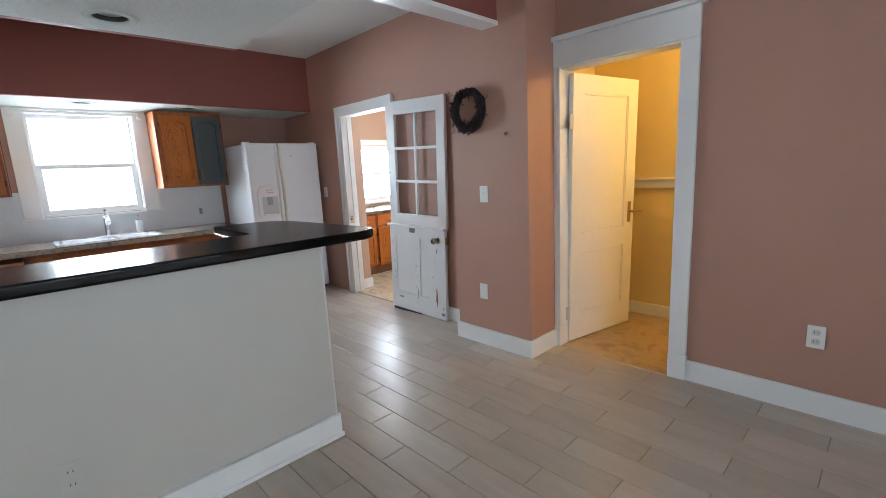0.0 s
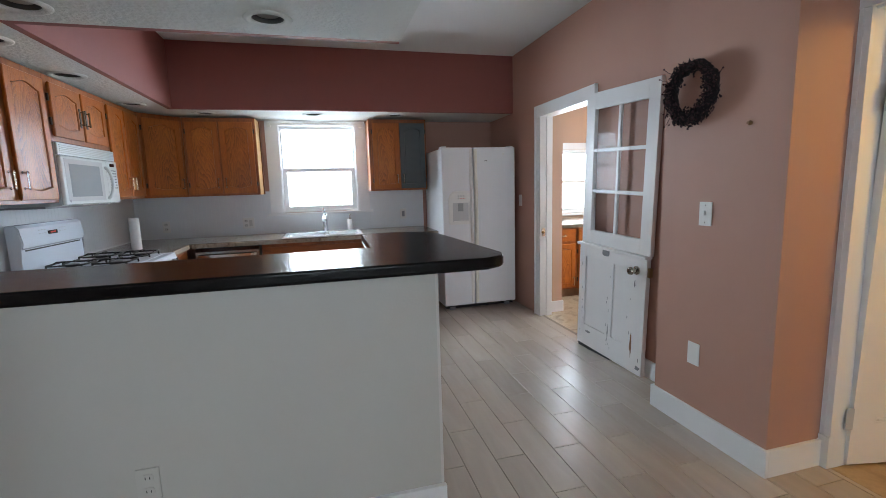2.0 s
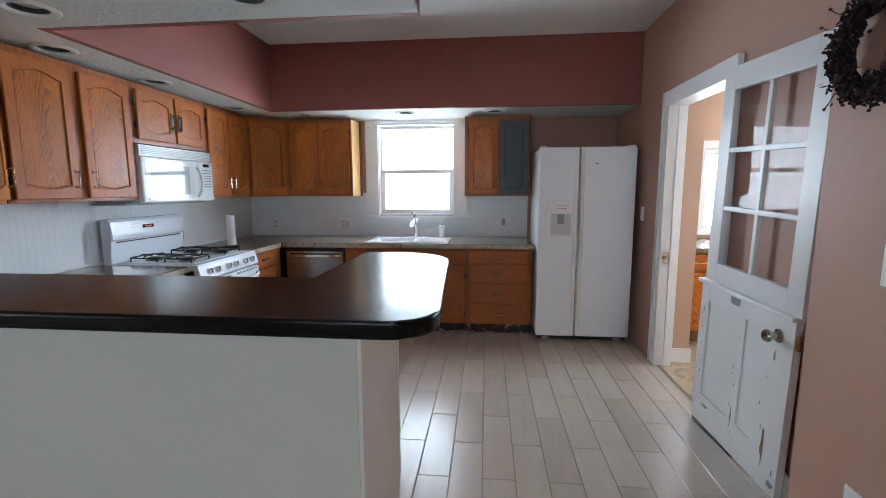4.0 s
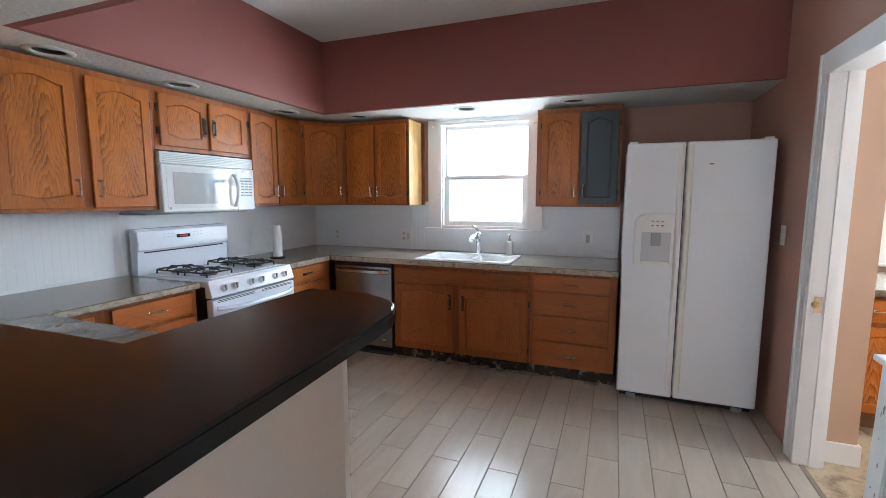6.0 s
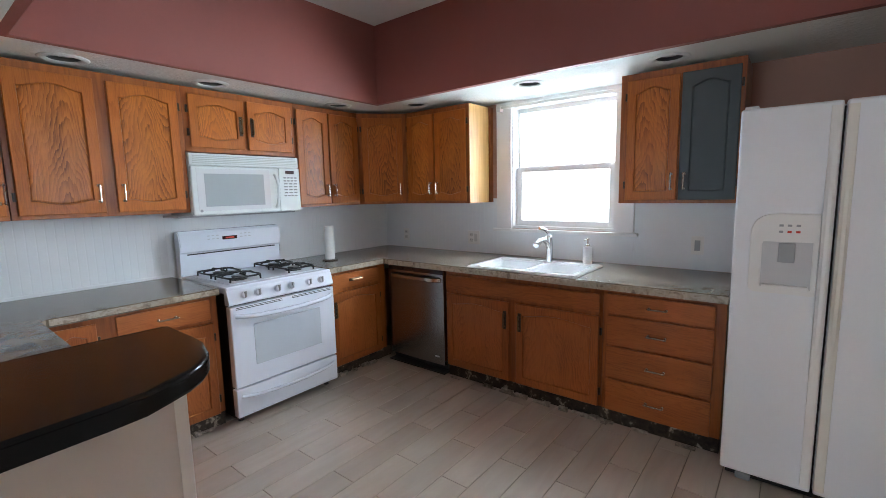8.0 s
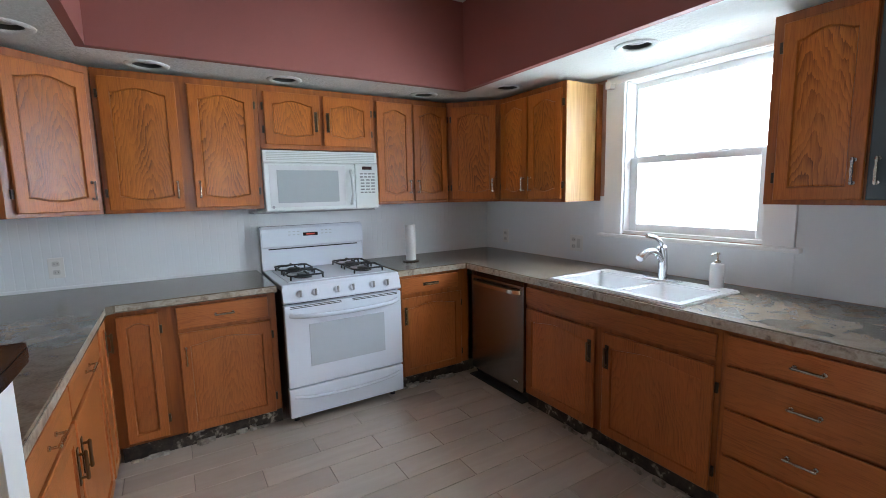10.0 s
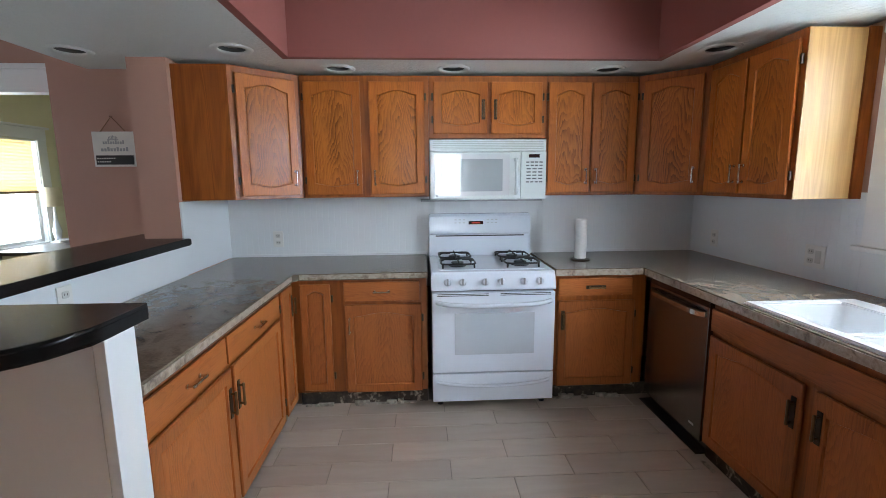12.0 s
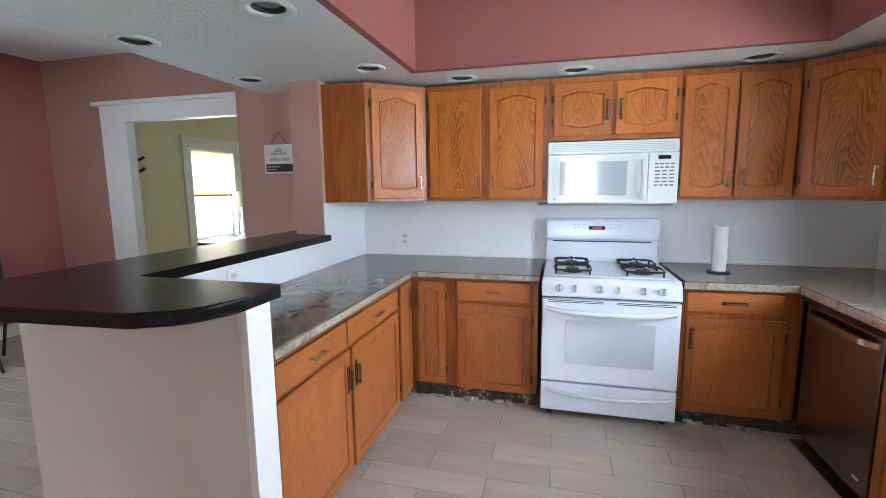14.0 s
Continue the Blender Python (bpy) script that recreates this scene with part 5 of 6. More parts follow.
    part("paddle", at_place(box(bmesh.new(), cy - 0.028, cy + 0.028, cz + 0.010, cz + 0.092, 0.003, 0.011, 0.003), m), GREYP, dp, "grey dispenser paddle")
    part("drip_tray", at_place(box(bmesh.new(), cy - 0.078, cy + 0.078, cz - 0.101, cz - 0.086, 0.003, 0.022, 0.003), m), PLASTIC, dp)
    for i in range(3):
        for j in range(2):
            part("indicator", at_place(box(bmesh.new(), cy - 0.03 + i * 0.028, cy - 0.016 + i * 0.028, 1.165 + j * 0.026, 1.174 + j * 0.026, 0.012, 0.0135), m), DISPLAY if (i and not j) else GREYP, dp)
    return s


fridge()


def dishwasher():
    y0, y1, x = -0.525, 0.046, -4.792
    s = thing("dishwasher", (-5.1, (y0 + y1) / 2, 0), "stainless steel dishwasher with a bar handle under the worktop", "dishwasher")
    part("tub", B(-5.40, -4.83, y0 + 0.005, y1 - 0.005, 0.03, 0.79), BLACK, s)
    d = part("door", B(-4.83, x, y0 + 0.008, y1 - 0.006, 0.062, 0.785, 0.006, 2), STEEL, s)
    part("control_strip", B(-4.829, x + 0.001, y0 + 0.010, y1 - 0.008, 0.755, 0.786, 0.002), DARKGLASS, d, "dark top control edge")
    pts = [(x + 0.034 * (1 - abs(2 * t - 1) ** 8), y0 + 0.03 + t * (y1 - y0 - 0.06), 0.715) for t in [i / 20 for i in range(21)]]
    h = bmesh.new()
    rows = [[h.verts.new((px + dx, py, pz + dz)) for dx, dz in ((-0.006, -0.018), (0.006, -0.012), (0.006, 0.012), (-0.006, 0.018))] for px, py, pz in pts]
    skin(h, rows)
    part("handle", h, NICKEL, d)
    part("badge", B(x, x + 0.0015, y1 - 0.10, y1 - 0.06, 0.118, 0.128), PLASTIC, d, "small pale badge")
    part("toe_panel", B(-4.86, -4.845, y0, y1, 0, 0.06), BLACK, s)
    return s


dishwasher()
single("drain_pan", slab_cells(bmesh.new(), [-5.40, -4.795, -4.775], [-0.55, -0.53, 0.046, 0.058], {(0, 1), (1, 1)}, 0.0, 0.008), BLACK, "black plastic pan under the dishwasher", "pan")

# ---- sink, tap, soap ----


def sink():
    x0, x1, y0, y1 = -5.285, -4.790, 0.255, 1.035
    s = thing("kitchen_sink", ((x0 + x1) / 2, (y0 + y1) / 2, CT), "white drop-in double-bowl enamel sink", "sink")
    xs, ys = [x0, -5.185, -4.84, x1], [y0, 0.300, 0.665, 0.700, 0.990, y1]
    solid = {(i, j) for i in range(3) for j in range(5)} - {(1, 1), (1, 3)}
    bm = slab_cells(bmesh.new(), xs, ys, solid, CT - 0.002, CT + 0.012)
    bmesh.ops.bevel(bm, geom=[e for e in bm.edges if e.verts[0].co.z > CT and e.verts[1].co.z > CT and e.calc_face_angle(0) > 1], offset=0.006, segments=3, affect="EDGES")
    rim = part("rim", bm, PORCELAIN, s)
    for a, b, dep in ((0.300, 0.665, 0.17), (0.700, 0.990, 0.13)):
        bw = bmesh.new()
        rings = []
        for z, k in ((CT + 0.004, 0), (CT - dep * 0.8, 0.014), (CT - dep, 0.05)):
            lp = rounded([(-5.185 + k, a + k), (-4.84 - k, a + k), (-4.84 - k, b - k), (-5.185 + k, b - k)], [0.04] * 4, 5)
            rings.append([bw.verts.new((x, y, z)) for x, y in lp])
        skin(bw, rings, caps=False)
        bw.faces.new(rings[-1])
        bowl = part("bowl", bw, PORCELAIN, s)
        part("drain", lathe(bmesh.new(), (-5.01, (a + b) / 2, CT - dep + 0.001), (0, 0, 1), [(0, 0.035), (0.003, 0.034), (0.004, 0.02)], 18), NICKEL, bowl, "steel drain")
    return s


sink()

tp = thing("kitchen_tap", (-5.225, 0.66, CT + 0.012), "satin chrome single-lever pull-out tap", "tap")
es = rounded([(-5.25, 0.56), (-5.205, 0.56), (-5.205, 0.78), (-5.25, 0.78)], [0.02] * 4, 5)
part("base_plate", prism(bmesh.new(), es, CT + 0.012, CT + 0.020, 0.002), CHROME, tp)
part("body", tube(bmesh.new(), [(-5.228, 0.67, CT + 0.018), (-5.230, 0.67, CT + 0.08), (-5.226, 0.67, CT + 0.15), (-5.215, 0.67, CT + 0.195)], 0.023, 14), CHROME, tp)
part("lever", tube(bmesh.new(), [(-5.218, 0.67, CT + 0.18), (-5.205, 0.668, CT + 0.222), (-5.165, 0.662, CT + 0.248), (-5.10, 0.655, CT + 0.262)], 0.011, 10), CHROME, tp)
part("spout", tube(bmesh.new(), [(-5.226, 0.67, CT + 0.11), (-5.19, 0.668, CT + 0.155), (-5.14, 0.665, CT + 0.178), (-5.09, 0.66, CT + 0.175)], 0.017, 12), CHROME, tp)
part("spray_head", lathe(bmesh.new(), (-5.10, 0.661, CT + 0.177), (0.9, -0.06, -0.45), [(0, 0.016), (0.01, 0.019), (0.05, 0.022), (0.066, 0.022), (0.07, 0.018)], 14), CHROME, tp)

so = thing("soap_dispenser", (-5.262, 0.935, CT + 0.012), "white soap bottle with a steel pump beside the sink", "soap dispenser")
part("bottle", lathe(bmesh.new(), (-5.262, 0.935, CT + 0.0125), (0, 0, 1), [(0, 0.030), (0.004, 0.032), (0.110, 0.032), (0.120, 0.028), (0.124, 0.016)], 22), PORCELAIN, so)
pm = bmesh.new()
lathe(pm, (-5.262, 0.935, CT + 0.136), (0, 0, 1), [(0, 0.014), (0.012, 0.014), (0.014, 0.005), (0.040, 0.005), (0.042, 0.010), (0.052, 0.010)], 14)
tube(pm, [(-5.262, 0.935, CT + 0.183), (-5.225, 0.93, CT + 0.183), (-5.215, 0.929, CT + 0.174)], 0.004, 8)
part("pump", pm, NICKEL, so)

pt = thing("paper_towel_holder", (-4.485, -0.87, CT), "nearly used paper towel roll on a dark stand", "paper towel")
part("stand", lathe(bmesh.new(), (-4.485, -0.87, CT), (0, 0, 1), [(0, 0.062), (0.006, 0.062), (0.009, 0.056), (0.010, 0.010)], 28), BRONZE, pt)
part("roll", lathe(bmesh.new(), (-4.485, -0.87, CT + 0.011), (0, 0, 1), [(0, 0.036), (0.002, 0.038), (0.262, 0.038), (0.264, 0.036), (0.264, 0.018), (0.25, 0.017)], 26), PAPER, pt, "white paper roll")

# ---- recessed lights, outlets, switches ----


def can_light(x, y):
    s = thing("recessed_light", (x, y, DROP), "unlit recessed ceiling light with a white trim ring", "recessed light", "recessed soffit lights")
    r = bmesh.new()
    prof = [(0.0, 0.104), (-0.004, 0.102), (-0.009, 0.092), (-0.009, 0.080), (-0.003, 0.069), (0.004, 0.067), (0.004, 0.104)]
    skin(r, [ring(r, (x, y, DROP + z), (1, 0, 0), (0, 1, 0), rr, 32) for z, rr in prof], caps=False, closed=True)
    part("trim_ring", r, CEILING, s)
    k = bmesh.new()
    rows = [ring(k, (x, y, DROP + z), (1, 0, 0), (0, 1, 0), rr, 28) for z, rr in ((0.002, 0.0665), (0.03, 0.0655), (0.06, 0.064), (0.13, 0.062))]
    skin(k, rows, caps=False)
    k.faces.new(rows[-1])
    part("baffle", k, DARKCAN, s, "dark ribbed baffle")
    part("bulb", lathe(bmesh.new(), (x, y, DROP + 0.128), (0, 0, -1), [(0, 0.018), (0.05, 0.022), (0.094, 0.052), (0.106, 0.054), (0.112, 0.047), (0.114, 0.02)], 20), GREYBULB, s, "unlit greyish reflector bulb")
    return s


GREYBULB = mat("dull_grey_bulb", (0.30, 0.31, 0.29), 0.3)
first = can_light(*CANS[0])
for x, y in CANS[1:]:
    copy_thing(first, Matrix.Translation((x, y, DROP)))


def outlet(x, y, z, u, n, label, style="duplex", group="outlets and switches", wide=False):
    m = lay((x, y, z), u, n)
    s = thing("wall_outlet" if style in ("duplex", "painted") else "light_switch", (x, y, z), label, "outlet" if style in ("duplex", "painted") else "switch", group)
    face, insert = (CREAM, CREAM) if style == "painted" else (PLASTIC, SOCKET)
    style = "duplex" if style == "painted" else style
    part("plate", at_place(box(bmesh.new(), -0.036, 0.082 if wide else 0.036, -0.058, 0.058, 0.0, 0.006, 0.003), m), face, s)
    if wide:
        part("rocker", at_place(box(bmesh.new(), 0.030, 0.062, -0.033, 0.033, 0.006, 0.010, 0.002), m), insert, s, "rocker switch beside the sockets")
    if style == "duplex":
        for d in (-0.024, 0.024):
            f = part("receptacle", at_place(prism(bmesh.new(), rounded([(-0.017, d - 0.014), (0.017, d - 0.014), (0.017, d + 0.014), (-0.017, d + 0.014)], [0.01] * 4, 4), 0.006, 0.0085), m), insert, s)
            k = bmesh.new()
            box(k, -0.008, -0.0055, d - 0.004, d + 0.006, 0.0085, 0.009)
            box(k, 0.0055, 0.008, d - 0.004, d + 0.005, 0.0085, 0.009)
            part("slots", at_place(k, m), BLACK, f)
    elif style == "toggle":
        part("toggle", at_place(box(bmesh.new(), -0.005, 0.005, -0.004, 0.014, 0.006, 0.016, 0.002), m), PLASTIC, s)
        k = bmesh.new()
        for d in (-0.042, 0.042):
            lathe(k, (0, d, 0.006), (0, 0, 1), [(0, 0.003), (0.001, 0.003)], 8)
        part("screws", at_place(k, m), NICKEL, s)
    elif style == "rocker":
        part("rocker", at_place(box(bmesh.new(), -0.016, 0.016, -0.033, 0.033, 0.006, 0.010, 0.002), m), GREYP, s, "greyed rocker insert")
    return s


SOUTHF, WESTF, NORTHF = ((-1, 0, 0), (0, 1, 0)), ((0, 1, 0), (1, 0, 0)), ((1, 0, 0), (0, -1, 0))
outlet(-2.388, SOUTH + 0.006, 0.966, *SOUTHF, "white duplex outlet on the beadboard")
outlet(WEST + 0.006, -0.93, 0.962, *WESTF, "white duplex outlet in the corner of the beadboard")
outlet(WEST + 0.006, -0.158, 0.966, *WESTF, "white double plate with sockets and a switch by the sink", wide=True)
outlet(WEST + 0.006, 1.564, 0.994, *WESTF, "white switch with a greyed rocker near the refrigerator", "rocker")
outlet(-4.603, NORTH, 1.129, *NORTHF, "white toggle switch beside the refrigerator", "toggle")
outlet(-2.005, 2.45, 1.130, *NORTHF, "white toggle switch under the wreath", "toggle")
outlet(-2.035, 2.45, 0.412, *NORTHF, "white blank plate low on the chase", "blank")
outlet(-0.166, 2.78, 0.408, *NORTHF, "white duplex outlet on the mauve wall")
outlet(-1.845, 0.035, 0.335, (0, 1, 0), (1, 0, 0), "painted-over duplex outlet on the half wall", "painted")
outlet(-2.057, 0.32, 0.93, (0, -1, 0), (-1, 0, 0), "white duplex outlet behind the bar")
nail = lathe(bmesh.new(), (-1.80, 2.45, 1.53), (0, -1, 0), [(0, 0.010), (0.004, 0.011), (0.012, 0.005), (0.016, 0.006)], 10)
single("wall_hook", nail, RAWWOOD, "small brown hook on the chase", "hook")

# ---- doors ----


def split_door():
    """Two-leaf stable door folded back against the wall."""
    hx, w, t = -3.352, 0.708, 0.032
    tilt = radians(2.0)
    m = Matrix.Translation((hx + 0.004, 2.592, 0.022)) @ Matrix.Rotation(radians(3.0), 4, "Z") @ Matrix.Rotation(tilt, 4, "Y") @ Matrix(((1, 0, 0, 0), (0, 0, -1, 0), (0, 1, 0, 0), (0, 0, 0, 1)))
    # local: along, up, out (towards the room)
    low = thing("lower_door_leaf", (hx, 2.62, 0.012), "lower leaf of a worn white split door, folded open", "door", "split door")
    bm = bmesh.new()
    h = 0.80
    box(bm, 0, w, 0, h, -t, -0.010)
    for a, b in ((0, 0.075), (0.325, 0.395), (w - 0.075 - 0.12, w)):
        box(bm, a, b, 0, h, -0.010, 0, 0.003)
    box(bm, 0.075, w - 0.19, h - 0.09, h, -0.0101, -0.0002, 0.003)
    box(bm, 0.075, w - 0.19, 0, 0.17, -0.0101, -0.0002, 0.003)
    part("leaf", at_place(bm, m), TRIM, low)
    part("shelf_rail", at_place(box(bmesh.new(), -0.012, w + 0.005, h, h + 0.022, -t - 0.006, 0.022, 0.006), m), TRIM, low, "ledge along the top")
    rng = random.Random(9)
    for nm, cx, cy, sx, sy, n in (("worn_patch", 0.60, 0.20, 0.012, 0.10, 7), ("worn_patch", 0.61, 0.62, 0.008, 0.03, 4), ("worn_patch", 0.13, 0.12, 0.04, 0.012, 6), ("worn_patch", 0.36, 0.20, 0.006, 0.05, 5), ("worn_patch", 0.67, 0.05, 0.03, 0.02, 5)):
        p = bmesh.new()
        pts = [(cx + math.cos(k * 6.283 / 11) * sx * rng.uniform(0.4, 1.2), cy + math.sin(k * 6.283 / 11) * sy * rng.uniform(0.5, 1.2)) for k in range(11)]
        prism(p, pts, 0.0, 0.0012)
        part(nm, at_place(p, m), RAWWOOD if n == 7 else GREYPAINT, low, "patch where the paint has flaked off")
    sc = bmesh.new()
    for k in range(26):
        cx, cy = rng.choice((rng.uniform(0.02, 0.07), rng.uniform(0.335, 0.39), rng.uniform(0.54, 0.69))), rng.uniform(0.03, 0.72)
        ww, hh = rng.uniform(0.0015, 0.005), rng.uniform(0.006, 0.035)
        prism(sc, [(cx, cy), (cx + ww, cy + hh * 0.2), (cx + ww * 0.8, cy + hh), (cx - ww * 0.3, cy + hh * 0.7)], 0.0001, 0.0008)
    part("scuffs", at_place(sc, m), GREYPAINT, low, "grey scuffs in the paint")["kind"] = "stuff"
    # shade along the stile's groove, laid in as a grey strip
    part("groove_shadow", at_place(box(bmesh.new(), 0.318, 0.324, 0.18, h - 0.10, -0.0100, -0.0085), m), GREYPAINT, low, "grey strip for the shade in the groove")
    part("notch", at_place(prism(bmesh.new(), rounded([(0.27, h - 0.045), (0.345, h - 0.045), (0.345, h - 0.002), (0.27, h - 0.002)], [0.02, 0.02, 0, 0], 5), 0.0002, 0.0015), m), GREYPAINT, low, "old hardware mark")
    k = lathe(bmesh.new(), (w - 0.085, h - 0.085, 0.0), (0, 0, 1), [(0, 0.030), (0.006, 0.029), (0.009, 0.013), (0.030, 0.012), (0.036, 0.022), (0.052, 0.028), (0.062, 0.022), (0.065, 0.008)], 20)
    kn = part("door_knob", at_place(k, m), mat("worn_chrome", (0.55, 0.50, 0.42), 0.2, 1.0, vary=0.15, scale=20), low, "worn chrome knob")
    k = lathe(bmesh.new(), (w - 0.085, h - 0.085, -t), (0, 0, -1), [(0, 0.028), (0.006, 0.028), (0.010, 0.012), (0.022, 0.012), (0.028, 0.022)], 16)
    part("back_rose", at_place(k, m), BRASS, low, "brass rose behind the knob")
    part("latch_case", at_place(box(bmesh.new(), w, w + 0.02, h - 0.115, h - 0.055, -0.032, -0.006, 0.003), m), BRASS, low, "old brass latch")
    part("bottom_sweep", at_place(box(bmesh.new(), 0.02, 0.40, -0.020, 0.004, -0.030, 0.0015), m), BLACK, low, "black rubber sweep")
    # upper leaf
    up = thing("upper_door_leaf", (hx, 2.62, 0.85), "upper leaf of a white split door with six panes", "door", "split door")
    m2 = Matrix.Translation((hx + 0.050, 2.598, 0.845)) @ Matrix.Rotation(radians(3.0), 4, "Z") @ Matrix.Rotation(radians(2.2), 4, "Y") @ Matrix(((1, 0, 0, 0), (0, 0, -1, 0), (0, 1, 0, 0), (0, 0, 0, 1)))
    H, st = 1.093, 0.095
    ft = bmesh.new()
    box(ft, 0, st, 0, H, -t, 0, 0.003)
    box(ft, w - st, w, 0, H, -t, 0, 0.003)
    box(ft, st, w - st, 0, 0.10, -t, 0, 0.003)
    box(ft, st, w - st, H - 0.115, H, -t, 0, 0.003)
    part("frame", at_place(ft, m2), TRIM, up)
    mu = bmesh.new()
    box(mu, w / 2 - 0.012, w / 2 + 0.012, 0.10, H - 0.115, -t + 0.006, -0.004, 0.004)
    part("glazing_bar", at_place(mu, m2), TRIM, up)
    gh = (H - 0.215) / 3
    for i in (1, 2):
        zz = 0.10 + gh * i
        part("glazing_bar", at_place(box(bmesh.new(), st, w - st, zz - 0.012, zz + 0.012, -t + 0.006, -0.003, 0.004), m2), TRIM, up)
    for i in range(3):
        for a, b in ((st, w / 2 - 0.012), (w / 2 + 0.012, w - st)):
            g = part("pane", at_place(box(bmesh.new(), a - 0.004, b + 0.004, 0.10 + gh * i + 0.008, 0.10 + gh * (i + 1) - 0.008, -0.021, -0.017), m2), OLDGLASS, up)
            g.visible_shadow = False


split_door()


def bath_door():
    p, q = Vector((-1.566, 2.850, 0)), Vector((-1.424, 3.555, 0))
    d = thing("bathroom_door", (*p.xy, 0.012), "white two-panel bathroom door standing open", "door")
    u = (q - p).normalized()
    n = Vector((u.y, -u.x, 0))
    m = Matrix.Translation((p.x, p.y, 0.012)) @ Matrix.Rotation(radians(1.1), 4, "Y") @ lay((0, 0, 0), u, n)
    w, h, t = 0.715, 1.895, 0.036
    bm = bmesh.new()
    box(bm, 0, w, 0, h, -t, -0.010)
    for a, b, c, e in ((0, 0.11, 0, h), (w - 0.11, w, 0, h), (0.11, w - 0.11, 0, 0.20), (0.11, w - 0.11, 0.66, 0.80), (0.11, w - 0.11, h - 0.12, h)):
        box(bm, a, b, c, e, -0.0101, 0)
    part("leaf", at_place(bm, m), TRIM, d)
    md = bmesh.new()
    for c, e in ((0.20, 0.66), (0.80, h - 0.12)):
        for a0, a1, c0, c1 in ((0.11, 0.125, c, e), (w - 0.125, w - 0.11, c, e), (0.125, w - 0.125, c, c + 0.015), (0.125, w - 0.125, e - 0.015, e)):
            box(md, a0, a1, c0, c1, -0.010, -0.003, 0.003, 1)
    part("panel_moulding", at_place(md, m), TRIM, d)
    hp = part("handle_plate", at_place(box(bmesh.new(), w - 0.075, w - 0.035, 0.83, 0.99, 0, 0.004, 0.002), m), BRASS, d, "old brass plate")
    part("lever", at_place(tube(bmesh.new(), [(w - 0.055, 0.915, 0.004), (w - 0.055, 0.915, 0.045), (w - 0.02, 0.915, 0.055), (w + 0.02, 0.912, 0.055)], 0.009, 10), m), BRASS, hp, "brass lever")
    for z in (0.22, 1.58):
        part("hinge", at_place(box(bmesh.new(), -0.030, 0.004, z - 0.05, z + 0.05, -0.004, 0.0025, 0.001), m), LEGEND, d, "painted steel hinge")


bath_door()

# ---- wreath ----


def wreath():
    c, R = Vector((-2.09, 2.405, 1.712)), 0.122
    s = thing("wreath", (c.x, 2.45, c.z), "dark dried vine wreath with plum berries on the mauve wall", "wreath")
    rng = random.Random(3)
    core = bmesh.new()
    for k in range(5):
        ph, pts = rng.uniform(0, 6.28), []
        for i in range(48):
            a = i * 2 * math.pi / 48
            r = R + 0.020 * math.sin(5 * a + ph) + rng.uniform(-0.006, 0.006)
            pts.append((c.x + r * math.cos(a), c.y + 0.018 * math.cos(5 * a + ph) + 0.01, c.z + r * math.sin(a)))
        tube(core, pts, 0.0075, 5, closed=True)
    part("vine_ring", core, WREATHTWIG, s)
    tw, be = bmesh.new(), bmesh.new()
    for i in range(2600):
        a = rng.uniform(0, 2 * math.pi)
        clump = 0.5 + 0.5 * math.sin(4 * a + 1.1) * math.sin(9 * a + 0.4)
        thick = 0.020 + 0.016 * clump + 0.012 * max(0, math.cos(a + 0.6)) + 0.012 * max(0, -math.sin(a))
        r = R + 0.006 - 0.018 * clump ** 3 + rng.gauss(0, thick * 0.36)
        p = Vector((c.x + r * math.cos(a), c.y + rng.uniform(-0.035, 0.03), c.z + r * math.sin(a)))
        d = Vector((rng.gauss(0, 1), rng.gauss(-0.2, 0.6), rng.gauss(0, 1))).normalized()
        ln = rng.uniform(0.005, 0.012)
        u, v = frame_of(d)
        q = [tw.verts.new(p - d * ln), tw.verts.new(p + u * 0.0045), tw.verts.new(p + d * ln), tw.verts.new(p - u * 0.0045 + v * 0.003)]
        tw.faces.new(q)
        if i % 4 == 0:
            b = p + d * ln
            bmesh.ops.create_icosphere(be, subdivisions=1, radius=rng.uniform(0.0035, 0.0065), matrix=Matrix.Translation(b))
    for a0 in (2.35, 2.6, 0.2, 3.9):
        p = c + Vector((math.cos(a0), -0.1, math.sin(a0))) * (R + 0.03)
        d = Vector((math.cos(a0 + 0.3), -0.1, math.sin(a0 + 0.3)))
        tube(tw, [p, p + d * 0.03, p + d * 0.055 + Vector((0, 0, 0.008))], 0.0015, 4)
        bmesh.ops.create_icosphere(be, subdivisions=1, radius=0.005, matrix=Matrix.Translation(p + d * 0.056 + Vector((0, 0, 0.008))))
    part("leaves", tw, WREATHTWIG, s)["kind"] = "stuff"
    part("berry_cluster", be, WREATHBERRY, s)["kind"] = "stuff"


wreath()

# ---- hanging sign on the wall stub ----
sg = thing("hanging_sign", (-1.54, -0.855, 1.58), "small whitewashed wooden sign hung on a cord", "sign")
x0, x1, z0, z1, yb = -1.672, -1.425, 1.475, 1.685, -0.845
part("board", B(x0, x1, yb - 0.012, yb, z0, z1, 0.002), SIGNWHITE, sg)
part("black_band", B(x0 + 0.012, x1 - 0.012, yb, yb + 0.0012, z0 + 0.012, z0 + 0.068), MIRRORDARK, sg)
wr = bmesh.new()
for a, b, z, h in ((0.06, 0.19, 0.135, 0.016), (0.04, 0.205, 0.092, 0.018)):
    for i in range(9):
        p = a + (b - a) * i / 9
        box(wr, x0 + p, x0 + p + (b - a) / 9 * 0.7, yb, yb + 0.001, z0 + z, z0 + z + h * (1 if i % 3 else 1.4))
part("writing", wr, GREYP, sg, "grey lettering too small to read")
cr = bmesh.new()
